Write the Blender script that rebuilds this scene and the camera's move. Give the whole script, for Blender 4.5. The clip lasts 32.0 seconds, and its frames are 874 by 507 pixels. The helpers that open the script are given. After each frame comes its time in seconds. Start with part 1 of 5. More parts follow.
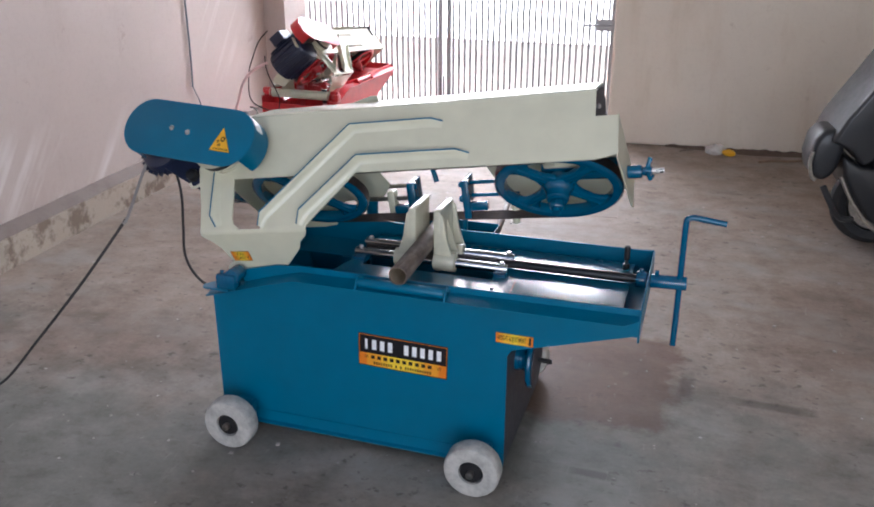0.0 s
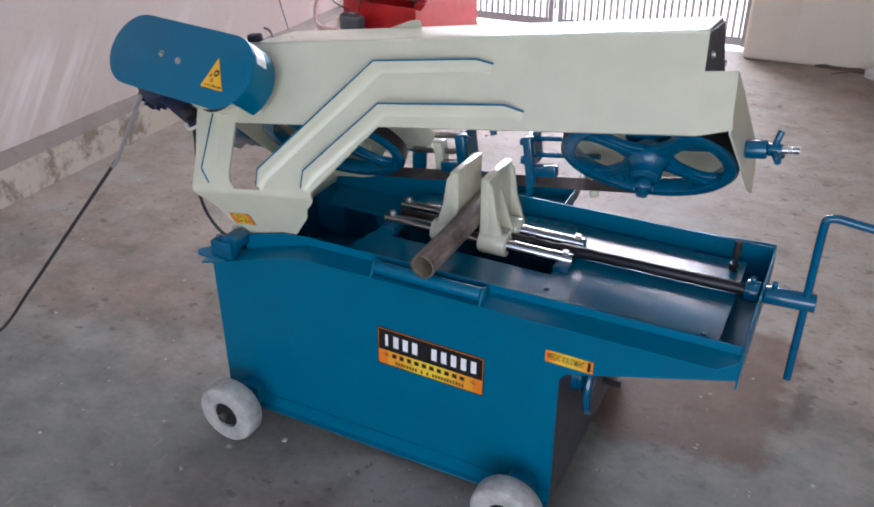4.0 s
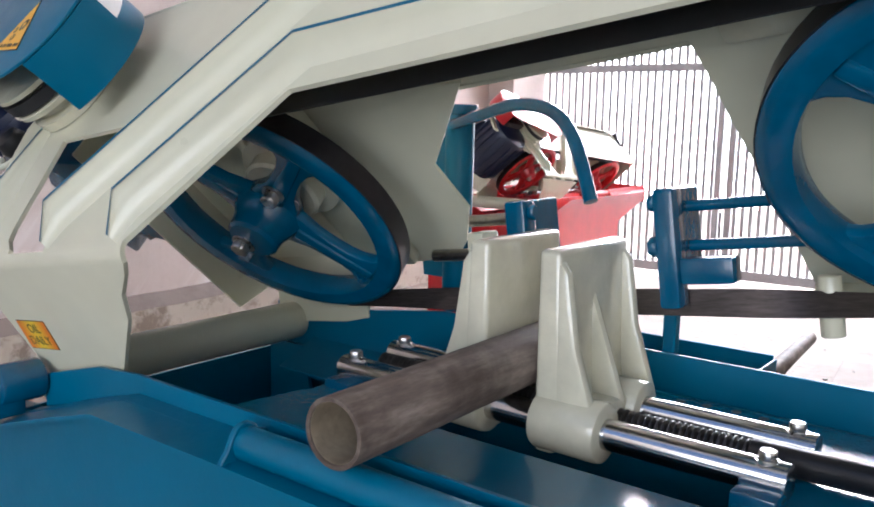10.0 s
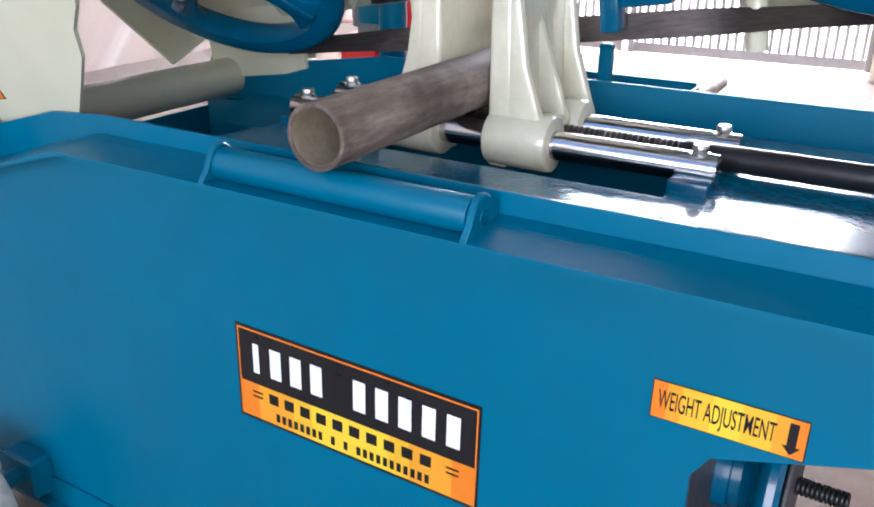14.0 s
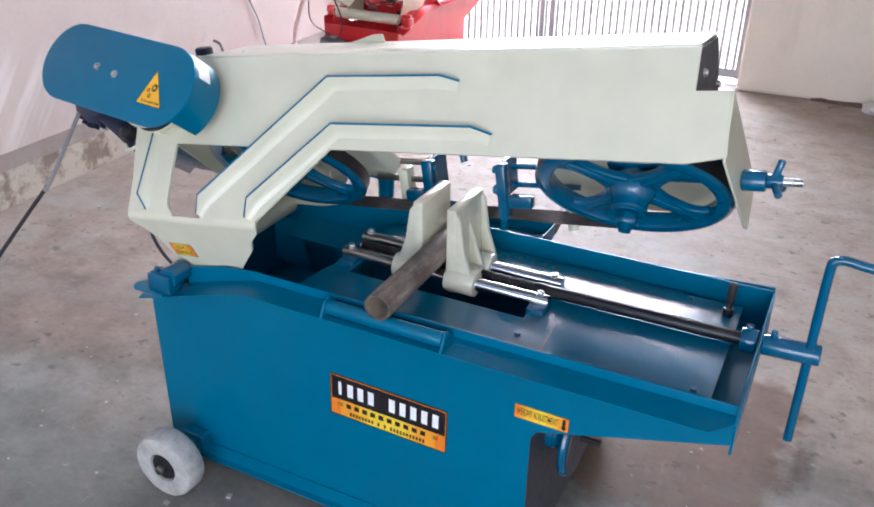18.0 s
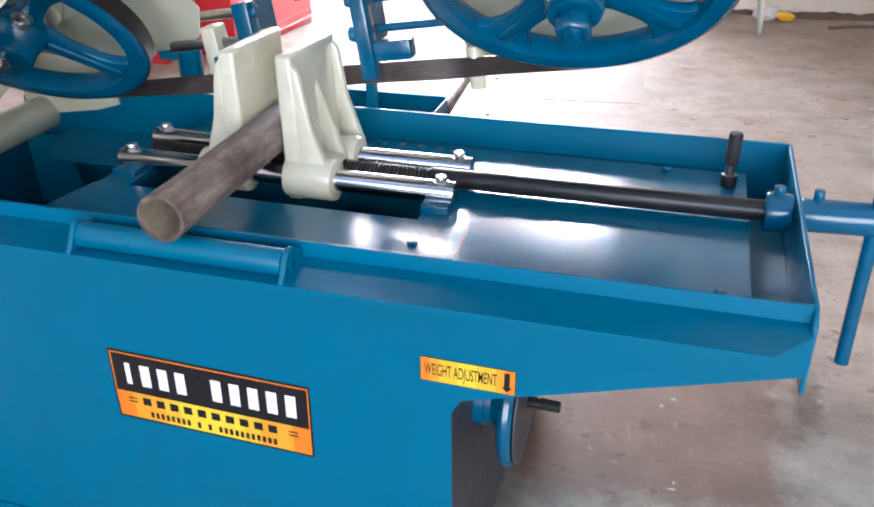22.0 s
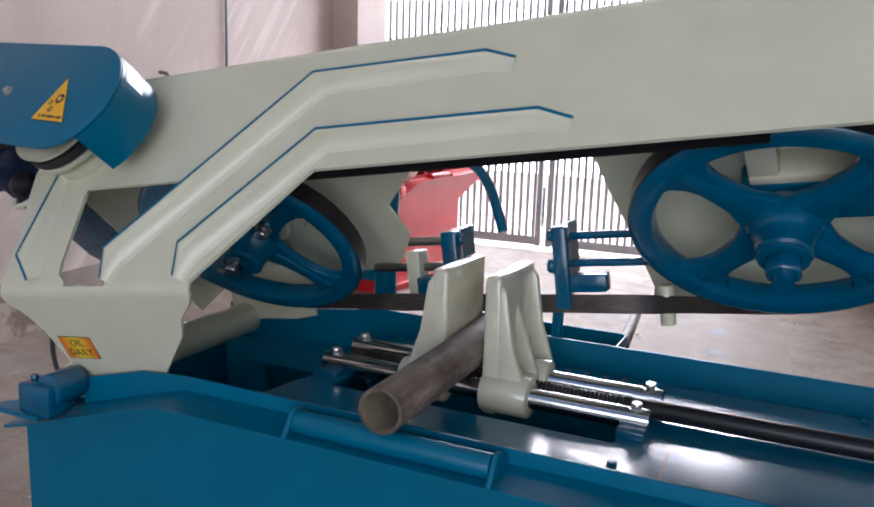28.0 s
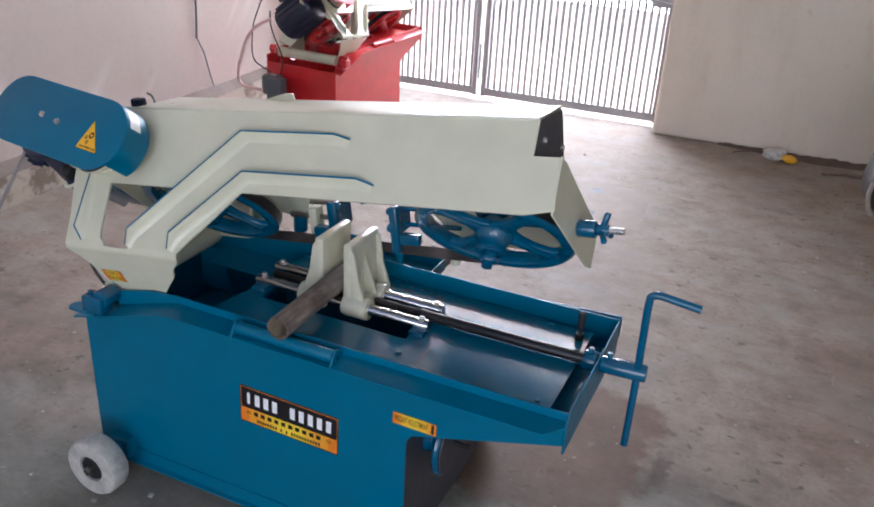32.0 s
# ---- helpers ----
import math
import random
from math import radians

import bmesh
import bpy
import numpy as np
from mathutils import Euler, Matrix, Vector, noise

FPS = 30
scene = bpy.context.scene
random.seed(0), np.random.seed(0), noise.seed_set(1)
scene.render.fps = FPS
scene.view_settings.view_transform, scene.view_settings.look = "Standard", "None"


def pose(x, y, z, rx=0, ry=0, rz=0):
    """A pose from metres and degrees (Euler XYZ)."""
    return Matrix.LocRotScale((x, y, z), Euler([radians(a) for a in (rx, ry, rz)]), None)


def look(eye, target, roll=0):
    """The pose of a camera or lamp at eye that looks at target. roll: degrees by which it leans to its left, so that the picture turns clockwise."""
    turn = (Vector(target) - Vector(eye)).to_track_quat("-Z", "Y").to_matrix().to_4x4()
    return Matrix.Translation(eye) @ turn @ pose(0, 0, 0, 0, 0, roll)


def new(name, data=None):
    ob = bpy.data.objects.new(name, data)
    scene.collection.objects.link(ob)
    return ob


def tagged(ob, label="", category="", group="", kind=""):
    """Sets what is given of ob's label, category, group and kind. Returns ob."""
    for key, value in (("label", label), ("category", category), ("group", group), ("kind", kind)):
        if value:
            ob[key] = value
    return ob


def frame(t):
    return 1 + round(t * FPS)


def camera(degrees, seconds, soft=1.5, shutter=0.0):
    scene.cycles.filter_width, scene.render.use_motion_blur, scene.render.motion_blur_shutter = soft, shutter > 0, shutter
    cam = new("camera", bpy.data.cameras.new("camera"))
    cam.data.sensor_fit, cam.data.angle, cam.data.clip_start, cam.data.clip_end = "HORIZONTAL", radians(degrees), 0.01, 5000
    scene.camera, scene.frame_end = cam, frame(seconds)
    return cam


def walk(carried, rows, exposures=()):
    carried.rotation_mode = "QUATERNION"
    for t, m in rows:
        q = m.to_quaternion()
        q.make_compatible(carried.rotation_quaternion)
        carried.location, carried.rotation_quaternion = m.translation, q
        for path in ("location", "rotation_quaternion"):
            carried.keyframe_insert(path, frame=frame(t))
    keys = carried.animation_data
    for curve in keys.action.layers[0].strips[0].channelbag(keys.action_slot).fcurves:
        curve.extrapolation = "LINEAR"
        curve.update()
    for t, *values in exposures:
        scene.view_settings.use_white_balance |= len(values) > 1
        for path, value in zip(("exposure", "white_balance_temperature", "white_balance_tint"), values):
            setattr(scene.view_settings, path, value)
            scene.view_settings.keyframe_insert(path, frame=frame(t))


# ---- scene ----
cam = camera(54.6, 32.0, 1.9)
PATH = [
    (0, (0.872, -1.977, 1.505), (0.302, -0.214, 0.752), 0.0),
    (0.5, (0.887, -1.972, 1.514), (0.28, -0.223, 0.756), -0.7),
    (1, (0.887, -1.969, 1.519), (0.272, -0.229, 0.749), -0.8),
    (1.5, (0.883, -1.964, 1.513), (0.273, -0.23, 0.726), -0.8),
    (2, (0.904, -1.926, 1.505), (0.269, -0.208, 0.701), -1.1),
    (2.5, (0.924, -1.855, 1.499), (0.264, -0.155, 0.677), -0.9),
    (4.5, (0.795, -1.121, 1.456), (-0.021, 0.389, 0.432), -0.9),
    (5, (0.733, -0.877, 1.397), (-0.093, 0.622, 0.363), -1.5),
    (5.5, (0.649, -0.661, 1.289), (-0.116, 0.879, 0.268), -0.8),
    (6, (0.641, -0.449, 1.076), (-0.232, 1.077, 0.122), -0.3),
    (6.5, (0.621, -0.353, 0.9), (-0.395, 1.283, 0.359), -0.4),
    (7, (0.609, -0.332, 0.837), (-0.391, 1.348, 0.415), 0.2),
    (7.5, (0.6, -0.357, 0.822), (-0.395, 1.351, 0.517), 1.3),
    (8, (0.588, -0.383, 0.835), (-0.451, 1.301, 0.544), 0.6),
    (8.5, (0.567, -0.406, 0.826), (-0.573, 1.213, 0.547), 0.7),
    (9, (0.546, -0.427, 0.824), (-0.647, 1.152, 0.538), 1.4),
    (9.5, (0.542, -0.44, 0.823), (-0.668, 1.128, 0.545), 1.2),
    (10, (0.537, -0.44, 0.813), (-0.672, 1.124, 0.509), 1.1),
    (10.5, (0.523, -0.438, 0.802), (-0.676, 1.124, 0.449), 1.5),
    (11, (0.515, -0.438, 0.797), (-0.689, 1.11, 0.401), 1.3),
    (11.5, (0.51, -0.449, 0.796), (-0.693, 1.091, 0.37), 1.5),
    (12, (0.508, -0.462, 0.798), (-0.712, 1.066, 0.377), 1.3),
    (12.5, (0.506, -0.462, 0.786), (-0.681, 1.075, 0.308), 1.1),
    (13, (0.51, -0.478, 0.79), (-0.638, 1.06, 0.227), 1.9),
    (13.5, (0.526, -0.5, 0.776), (-0.566, 1.052, 0.144), 0.8),
    (14, (0.532, -0.519, 0.76), (-0.418, 1.066, -0.006), 0.5),
    (14.5, (0.541, -0.541, 0.753), (-0.376, 1.042, -0.057), 0.1),
    (16.5, (0.648, -0.72, 1.1), (-0.17, 0.767, 0.043), -0.2),
    (17, (0.73, -0.872, 1.225), (-0.109, 0.661, 0.254), 0.9),
    (17.5, (0.798, -1.049, 1.33), (-0.057, 0.457, 0.33), 0.3),
    (18, (0.82, -1.169, 1.397), (0.028, 0.419, 0.475), 0.8),
    (18.5, (0.866, -1.223, 1.428), (0.138, 0.403, 0.52), -1.4),
    (19, (0.922, -1.244, 1.439), (0.13, 0.36, 0.544), -0.5),
    (19.5, (0.887, -1.232, 1.446), (0.113, 0.37, 0.533), -0.8),
    (20, (0.83, -1.181, 1.435), (0.122, 0.452, 0.524), -0.7),
    (20.5, (0.785, -1.123, 1.412), (0.133, 0.514, 0.466), -0.6),
    (21, (0.744, -0.961, 1.344), (0.062, 0.646, 0.37), -2.9),
    (21.5, (0.69, -0.796, 1.185), (0.038, 0.769, 0.124), -3.5),
    (22, (0.636, -0.697, 0.971), (0.113, 0.985, 0.026), -0.9),
    (22.5, (0.62, -0.669, 0.802), (0.083, 1.119, 0.085), -0.4),
    (23, (0.607, -0.67, 0.739), (0.09, 1.153, 0.1), -0.2),
    (23.5, (0.598, -0.684, 0.729), (0.065, 1.151, 0.137), 1.2),
    (24, (0.576, -0.696, 0.749), (0.012, 1.129, 0.159), 1.1),
    (24.5, (0.573, -0.708, 0.751), (-0.069, 1.119, 0.251), 0.6),
    (25, (0.544, -0.723, 0.791), (-0.157, 1.101, 0.368), 1.1),
    (25.5, (0.529, -0.737, 0.795), (-0.268, 1.07, 0.484), 1.6),
    (26, (0.518, -0.755, 0.813), (-0.292, 1.05, 0.513), 1.7),
    (26.5, (0.522, -0.767, 0.839), (-0.307, 1.035, 0.579), 2.5),
    (28.5, (0.558, -0.826, 1.079), (-0.272, 0.907, 0.524), 1.0),
    (29, (0.576, -0.88, 1.33), (-0.212, 0.774, 0.529), 0.9),
    (29.5, (0.694, -0.957, 1.463), (-0.027, 0.659, 0.531), 1.6),
    (30, (0.852, -1.05, 1.478), (0.005, 0.455, 0.47), 3.6),
    (30.5, (0.932, -1.142, 1.519), (0.101, 0.356, 0.486), 2.9),
    (31, (0.977, -1.262, 1.528), (0.236, 0.301, 0.524), 4.0),
    (31.5, (1.031, -1.322, 1.543), (0.31, 0.313, 0.645), 3.6),
    (32, (1.053, -1.331, 1.546), (0.34, 0.324, 0.678), 3.3),
]
EXPOSURES = [(t, e, k, 14) for t, e, k in ((0, 0.15, 5760), (2.5, 0.22, 5700), (4.5, 0.42, 5550), (6, 0.88, 5520), (7, 0.86, 5750), (9, 0.52, 5800), (12, 0.48, 5820), (13, 0.42, 5820), (14, 1.15, 5700), (16.5, 0.9, 5600), (18, 0.8, 5550), (19, 0.45, 5550), (21, 0.55, 5600), (22, 1.3, 5700), (23, 0.9, 5750), (24, 0.92, 5800), (25, 0.92, 5800), (26, 0.15, 5720), (28.5, 0.0, 5760), (29, 0.06, 5760), (30, 0.24, 5680), (31, 0.5, 5680), (32, 0.2, 5700))]
walk(cam, [(t, look(eye, target, roll)) for t, eye, target, roll in PATH], EXPOSURES)

# ---------------------------------------------------------------- world and light
world = bpy.data.worlds.new("sky")
scene.world = world
world.use_nodes = True
_sky = world.node_tree.nodes.new("ShaderNodeTexSky")
_sky.sky_type, _sky.sun_disc = "NISHITA", False
_sky.sun_elevation, _sky.sun_rotation = radians(53), radians(292)
_bg = world.node_tree.nodes["Background"]
_bg.inputs["Strength"].default_value = 0.14
world.node_tree.links.new(_sky.outputs[0], _bg.inputs[0])


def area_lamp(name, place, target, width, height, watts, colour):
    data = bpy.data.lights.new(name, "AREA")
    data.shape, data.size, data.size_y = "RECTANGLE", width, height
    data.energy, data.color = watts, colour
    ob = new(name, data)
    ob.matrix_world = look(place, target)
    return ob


sun_data = bpy.data.lights.new("sun", "SUN")
sun_data.energy, sun_data.angle, sun_data.color = 2.5, radians(1.5), (1.0, 0.95, 0.88)
new("sun", sun_data).matrix_world = look((0, 0, 10), (2.5, -1.0, 6.4))
# daylight lamp outside the gate; added unseen fill lamp behind the camera
area_lamp("gate_daylight", (-1.0, 5.7, 3.1), (-0.85, 1.4, 0.7), 3.6, 2.1, 860.0, (0.98, 0.99, 1.0))
area_lamp("rear_fill", (1.7, -4.2, 1.3), (0.5, 0.3, 0.75), 3.6, 2.2, 92.0, (0.95, 0.98, 1.0))


# ---------------------------------------------------------------- materials
def nodes_of(mat):
    mat.use_nodes = True
    return mat.node_tree, mat.node_tree.nodes["Principled BSDF"]


def noise_tex(nt, scale, detail=4.0, rough=0.6, coord="Object", stretch=None):
    tc = nt.nodes.new("ShaderNodeTexCoord")
    nz = nt.nodes.new("ShaderNodeTexNoise")
    nz.inputs["Scale"].default_value, nz.inputs["Detail"].default_value = scale, detail
    nz.inputs["Roughness"].default_value = rough
    if stretch:
        mp = nt.nodes.new("ShaderNodeMapping")
        mp.inputs["Scale"].default_value = stretch
        nt.links.new(tc.outputs[coord], mp.inputs["Vector"])
        nt.links.new(mp.outputs[0], nz.inputs["Vector"])
    else:
        nt.links.new(tc.outputs[coord], nz.inputs["Vector"])
    return nz


def ramp(nt, source, stops):
    r = nt.nodes.new("ShaderNodeValToRGB")
    el = r.color_ramp.elements
    while len(el) < len(stops):
        el.new(0.5)
    for e, (p, c) in zip(el, stops):
        e.position, e.color = p, (*c, 1)
    nt.links.new(source, r.inputs[0])
    return r


def blend(nt, fac, a, b, mode="MIX"):
    m = nt.nodes.new("ShaderNodeMix")
    m.data_type, m.blend_type = "RGBA", mode
    for sock, val in ((m.inputs[0], fac), (m.inputs[6], a), (m.inputs[7], b)):
        if hasattr(val, "links"):
            nt.links.new(val, sock)
        elif isinstance(val, (int, float)):
            sock.default_value = val
        else:
            sock.default_value = (*val, 1)
    return m.outputs[2]


def bump(nt, bsdf, source, strength, distance):
    b = nt.nodes.new("ShaderNodeBump")
    b.inputs["Strength"].default_value, b.inputs["Distance"].default_value = strength, distance
    nt.links.new(source, b.inputs["Height"])
    nt.links.new(b.outputs[0], bsdf.inputs["Normal"])


def paint(name, colour, rough=0.28, var=0.12, coat=0.3, ripple=0.12, scale=9.0):
    """Brushed or sprayed enamel: slight shade drift, fine orange peel, uneven gloss."""
    mat = bpy.data.materials.new(name)
    nt, p = nodes_of(mat)
    big = noise_tex(nt, scale, 3.0)
    dark = tuple(c * (1 - var) for c in colour)
    light = tuple(min(1.0, c * (1 + var)) for c in colour)
    nt.links.new(ramp(nt, big.outputs[0], [(0.3, dark), (0.7, light)]).outputs[0], p.inputs["Base Color"])
    fine = noise_tex(nt, 140.0, 2.0)
    smear = noise_tex(nt, 26.0, 3.0)
    rr = nt.nodes.new("ShaderNodeMapRange")
    rr.inputs[3].default_value, rr.inputs[4].default_value = rough * 0.75, rough * 1.35
    nt.links.new(smear.outputs[0], rr.inputs[0])
    nt.links.new(rr.outputs[0], p.inputs["Roughness"])
    bump(nt, p, fine.outputs[0], ripple, 0.0006)
    p.inputs["Coat Weight"].default_value, p.inputs["Coat Roughness"].default_value = coat, 0.12
    return mat


def metal(name, colour, rough, var=0.25, stretch=(1, 1, 1), metallic=1.0, scale=60.0):
    mat = bpy.data.materials.new(name)
    nt, p = nodes_of(mat)
    nz = noise_tex(nt, scale, 4.0, 0.65, "Object", stretch)
    nt.links.new(ramp(nt, nz.outputs[0], [(0.3, tuple(c * (1 - var) for c in colour)), (0.7, tuple(min(1, c * (1 + var)) for c in colour))]).outputs[0], p.inputs["Base Color"])
    rr = nt.nodes.new("ShaderNodeMapRange")
    rr.inputs[3].default_value, rr.inputs[4].default_value = rough * 0.7, rough * 1.3
    nt.links.new(nz.outputs[0], rr.inputs[0])
    nt.links.new(rr.outputs[0], p.inputs["Roughness"])
    p.inputs["Metallic"].default_value = metallic
    bump(nt, p, nz.outputs[0], 0.06, 0.0005)
    return mat


def plain(name, colour, rough=0.5, metallic=0.0, var=0.1, scale=40.0):
    return metal(name, colour, rough, var, (1, 1, 1), metallic, scale)


BLUE = paint("blue_enamel", (0.0003, 0.119, 0.213), 0.36, 0.05, 0.05, 0.25)
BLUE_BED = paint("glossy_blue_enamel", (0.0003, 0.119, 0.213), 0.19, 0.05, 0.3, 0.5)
BLUE_CAST = paint("blue_enamel_on_casting", (0.0004, 0.082, 0.165), 0.2, 0.14, 0.35, 0.45, 30.0)
BLUE.node_tree.nodes["Principled BSDF"].inputs["Specular IOR Level"].default_value = 0.32
CREAM = paint("cream_enamel", (0.61, 0.60, 0.452), 0.30, 0.05)
CREAM_CAST = paint("cream_enamel_on_casting", (0.59, 0.57, 0.43), 0.17, 0.1, 0.8, 0.7, 24.0)
NAVY = paint("navy_enamel", (0.007, 0.012, 0.036), 0.4, 0.2)
RED = paint("red_enamel", (0.55, 0.018, 0.022), 0.3, 0.12)
STEEL = metal("ground_steel", (0.62, 0.61, 0.60), 0.18, 0.12, (1, 12, 12))
SCREW = metal("oiled_screw_steel", (0.28, 0.26, 0.24), 0.32)
THREAD = metal("oiled_thread_steel", (0.085, 0.078, 0.072), 0.38, 0.3, (1, 1, 1), 0.8)
BOLT = metal("bright_bolt_steel", (0.55, 0.54, 0.52), 0.28)


def mill_scale():
    """Brown-black scale on drawn tube: long streaks, rubbed light bands, dull blotches."""
    mat = bpy.data.materials.new("mill_scale_pipe")
    nt, p = nodes_of(mat)
    streak = noise_tex(nt, 16.0, 6.0, 0.7, "Object", (3.0, 0.5, 3.0))
    blot = noise_tex(nt, 14.0, 4.0, 0.6, "Object", (1.0, 1.6, 1.0))
    c = ramp(nt, streak.outputs[0], [(0.32, (0.075, 0.055, 0.044)), (0.5, (0.15, 0.115, 0.092)), (0.68, (0.28, 0.232, 0.19))]).outputs[0]
    dull = ramp(nt, blot.outputs[0], [(0.34, (0.50, 0.47, 0.45)), (0.56, (1.1, 1.1, 1.1))])
    c = blend(nt, 0.8, c, dull.outputs[0], "MULTIPLY")
    nt.links.new(c, p.inputs["Base Color"])
    rr = nt.nodes.new("ShaderNodeMapRange")
    rr.inputs[3].default_value, rr.inputs[4].default_value = 0.46, 0.72
    nt.links.new(blot.outputs[0], rr.inputs[0])
    nt.links.new(rr.outputs[0], p.inputs["Roughness"])
    p.inputs["Metallic"].default_value = 0.12
    bump(nt, p, streak.outputs[0], 0.15, 0.0006)
    return mat


PIPE = mill_scale()
PIPE_IN = metal("pipe_inside", (0.33, 0.275, 0.195), 0.55, 0.3, (1, 1, 1), 0.25, 50.0)
BLADE = metal("saw_blade_steel", (0.10, 0.085, 0.08), 0.38, 0.3, (1, 8, 8), 0.8, 40.0)
RIM_BLADE = metal("oiled_blade_steel", (0.03, 0.028, 0.03), 0.35, 0.3, (1, 1, 1), 0.6, 40.0)
BLACK = plain("black_paint", (0.012, 0.012, 0.013), 0.38)
RUBBER = plain("black_rubber", (0.016, 0.016, 0.017), 0.7)
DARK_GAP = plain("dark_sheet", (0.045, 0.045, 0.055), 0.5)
NYLON = plain("worn_nylon_wheel", (0.40, 0.39, 0.36), 0.6, 0.0, 0.28, 34.0)
GATE_PAINT = plain("gate_grey_paint", (0.42, 0.42, 0.43), 0.45)
SILVER = metal("pulley_aluminium", (0.5, 0.49, 0.45), 0.35)
YELLOW = plain("label_yellow", (0.80, 0.42, 0.015), 0.35, 0.0, 0.06, 14.0)
ORANGE = plain("label_orange", (0.75, 0.20, 0.01), 0.35, 0.0, 0.06)
LABEL_BLACK = plain("label_black", (0.012, 0.011, 0.013), 0.3)
WHITE = plain("label_white", (0.82, 0.82, 0.82), 0.35)
GREY_BOX = plain("grey_switch_box", (0.10, 0.115, 0.13), 0.45)


def concrete():
    """Old slab: grey near, darkened for weaker light, brown towards the gate, oil stains, scuffs and lime spots."""
    mat = bpy.data.materials.new("worn_concrete")
    nt, p = nodes_of(mat)
    big = noise_tex(nt, 0.8, 5.0, 0.62)
    mid = noise_tex(nt, 5.5, 6.0, 0.7)
    fine = noise_tex(nt, 60.0, 4.0, 0.7)
    tc = nt.nodes.new("ShaderNodeTexCoord")
    axes = nt.nodes.new("ShaderNodeSeparateXYZ")
    nt.links.new(tc.outputs["Object"], axes.inputs[0])

    def calc(op, a, c):
        n = nt.nodes.new("ShaderNodeMath")
        n.operation = op
        for sock, v in zip(n.inputs, (a, c)):
            if hasattr(v, "links"):
                nt.links.new(v, sock)
            else:
                sock.default_value = v
        return n.outputs[0]

    # brown replaces grey towards the gate, ragged edge; near grey darkened for weaker light
    edge = calc("ADD", calc("MULTIPLY", axes.outputs[1], 0.38), calc("MULTIPLY", calc("SUBTRACT", big.outputs[0], 0.5), 2.2))
    gate_tone = ramp(nt, calc("ADD", edge, 0.37), [(0.25, (0, 0, 0)), (0.75, (1, 1, 1))])
    grey = ramp(nt, mid.outputs[0], [(0.32, (0.138, 0.136, 0.116)), (0.5, (0.168, 0.165, 0.143)), (0.68, (0.205, 0.200, 0.176))])
    brown = ramp(nt, mid.outputs[0], [(0.32, (0.222, 0.172, 0.138)), (0.5, (0.286, 0.229, 0.188)), (0.68, (0.345, 0.288, 0.242))])
    c = blend(nt, gate_tone.outputs[0], grey.outputs[0], brown.outputs[0])
    grit = ramp(nt, fine.outputs[0], [(0.36, (0.62, 0.60, 0.58)), (0.52, (1.0, 1.0, 1.0)), (0.66, (1.25, 1.25, 1.25))])
    c = blend(nt, 0.2, c, grit.outputs[0], "MULTIPLY")
    # worn pale patches, and crumbs of dirt that gather in loose groups
    worn = ramp(nt, noise_tex(nt, 2.3, 5.0, 0.6, "Object", (1.0, 1.5, 1.0)).outputs[0], [(0.50, (0, 0, 0)), (0.66, (1, 1, 1))])
    c = blend(nt, calc("MULTIPLY", worn.outputs[0], 0.5), c, (0.30, 0.29, 0.265))
    crumbs = ramp(nt, noise_tex(nt, 21.0, 5.0, 0.62, "Object", (1.0, 1.25, 1.0)).outputs[0], [(0.345, (1, 1, 1)), (0.41, (0, 0, 0))])
    heaps = ramp(nt, noise_tex(nt, 1.9, 3.0, 0.55).outputs[0], [(0.42, (0.12, 0.12, 0.12)), (0.56, (1, 1, 1))])
    c = blend(nt, calc("MULTIPLY", blend(nt, 1.0, crumbs.outputs[0], heaps.outputs[0], "MULTIPLY"), 0.65), c, (0.085, 0.070, 0.058))

    # old brown spill beside the saw, almost square
    def patch(cx, cy, rx, ry, soft, wobble):
        dx = calc("DIVIDE", calc("ABSOLUTE", calc("SUBTRACT", axes.outputs[0], cx), 0), rx)
        dy = calc("DIVIDE", calc("ABSOLUTE", calc("SUBTRACT", axes.outputs[1], cy), 0), ry)
        d = calc("ADD", calc("POWER", calc("ADD", calc("POWER", dx, 5.0), calc("POWER", dy, 5.0)), 0.2), calc("MULTIPLY", calc("SUBTRACT", mid.outputs[0], 0.5), wobble))
        return ramp(nt, d, [(1.0 - soft, (1, 1, 1)), (1.0, (0, 0, 0))]).outputs[0]

    for cx, cy, rx, ry, soft, wob, tint, amount in ((0.55, 0.66, 0.36, 0.36, 0.16, 0.7, (0.60, 0.42, 0.34), 0.9), (1.17, 0.615, 0.15, 0.03, 0.5, 0.9, (0.5, 0.48, 0.46), 0.8), (0.67, 0.08, 0.09, 0.022, 0.5, 0.9, (0.48, 0.46, 0.44), 0.8), (0.91, 0.66, 0.03, 0.12, 0.6, 1.2, (0.5, 0.46, 0.43), 0.8), (-1.15, 0.35, 0.55, 0.30, 0.5, 1.2, (0.72, 0.66, 0.62), 0.6), (0.05, -0.45, 0.5, 0.22, 0.6, 1.2, (0.70, 0.72, 0.71), 0.6), (1.5, 1.3, 0.4, 0.5, 0.5, 1.2, (0.74, 0.66, 0.60), 0.6)):
        k = calc("MULTIPLY", patch(cx, cy, rx, ry, soft, wob), amount)
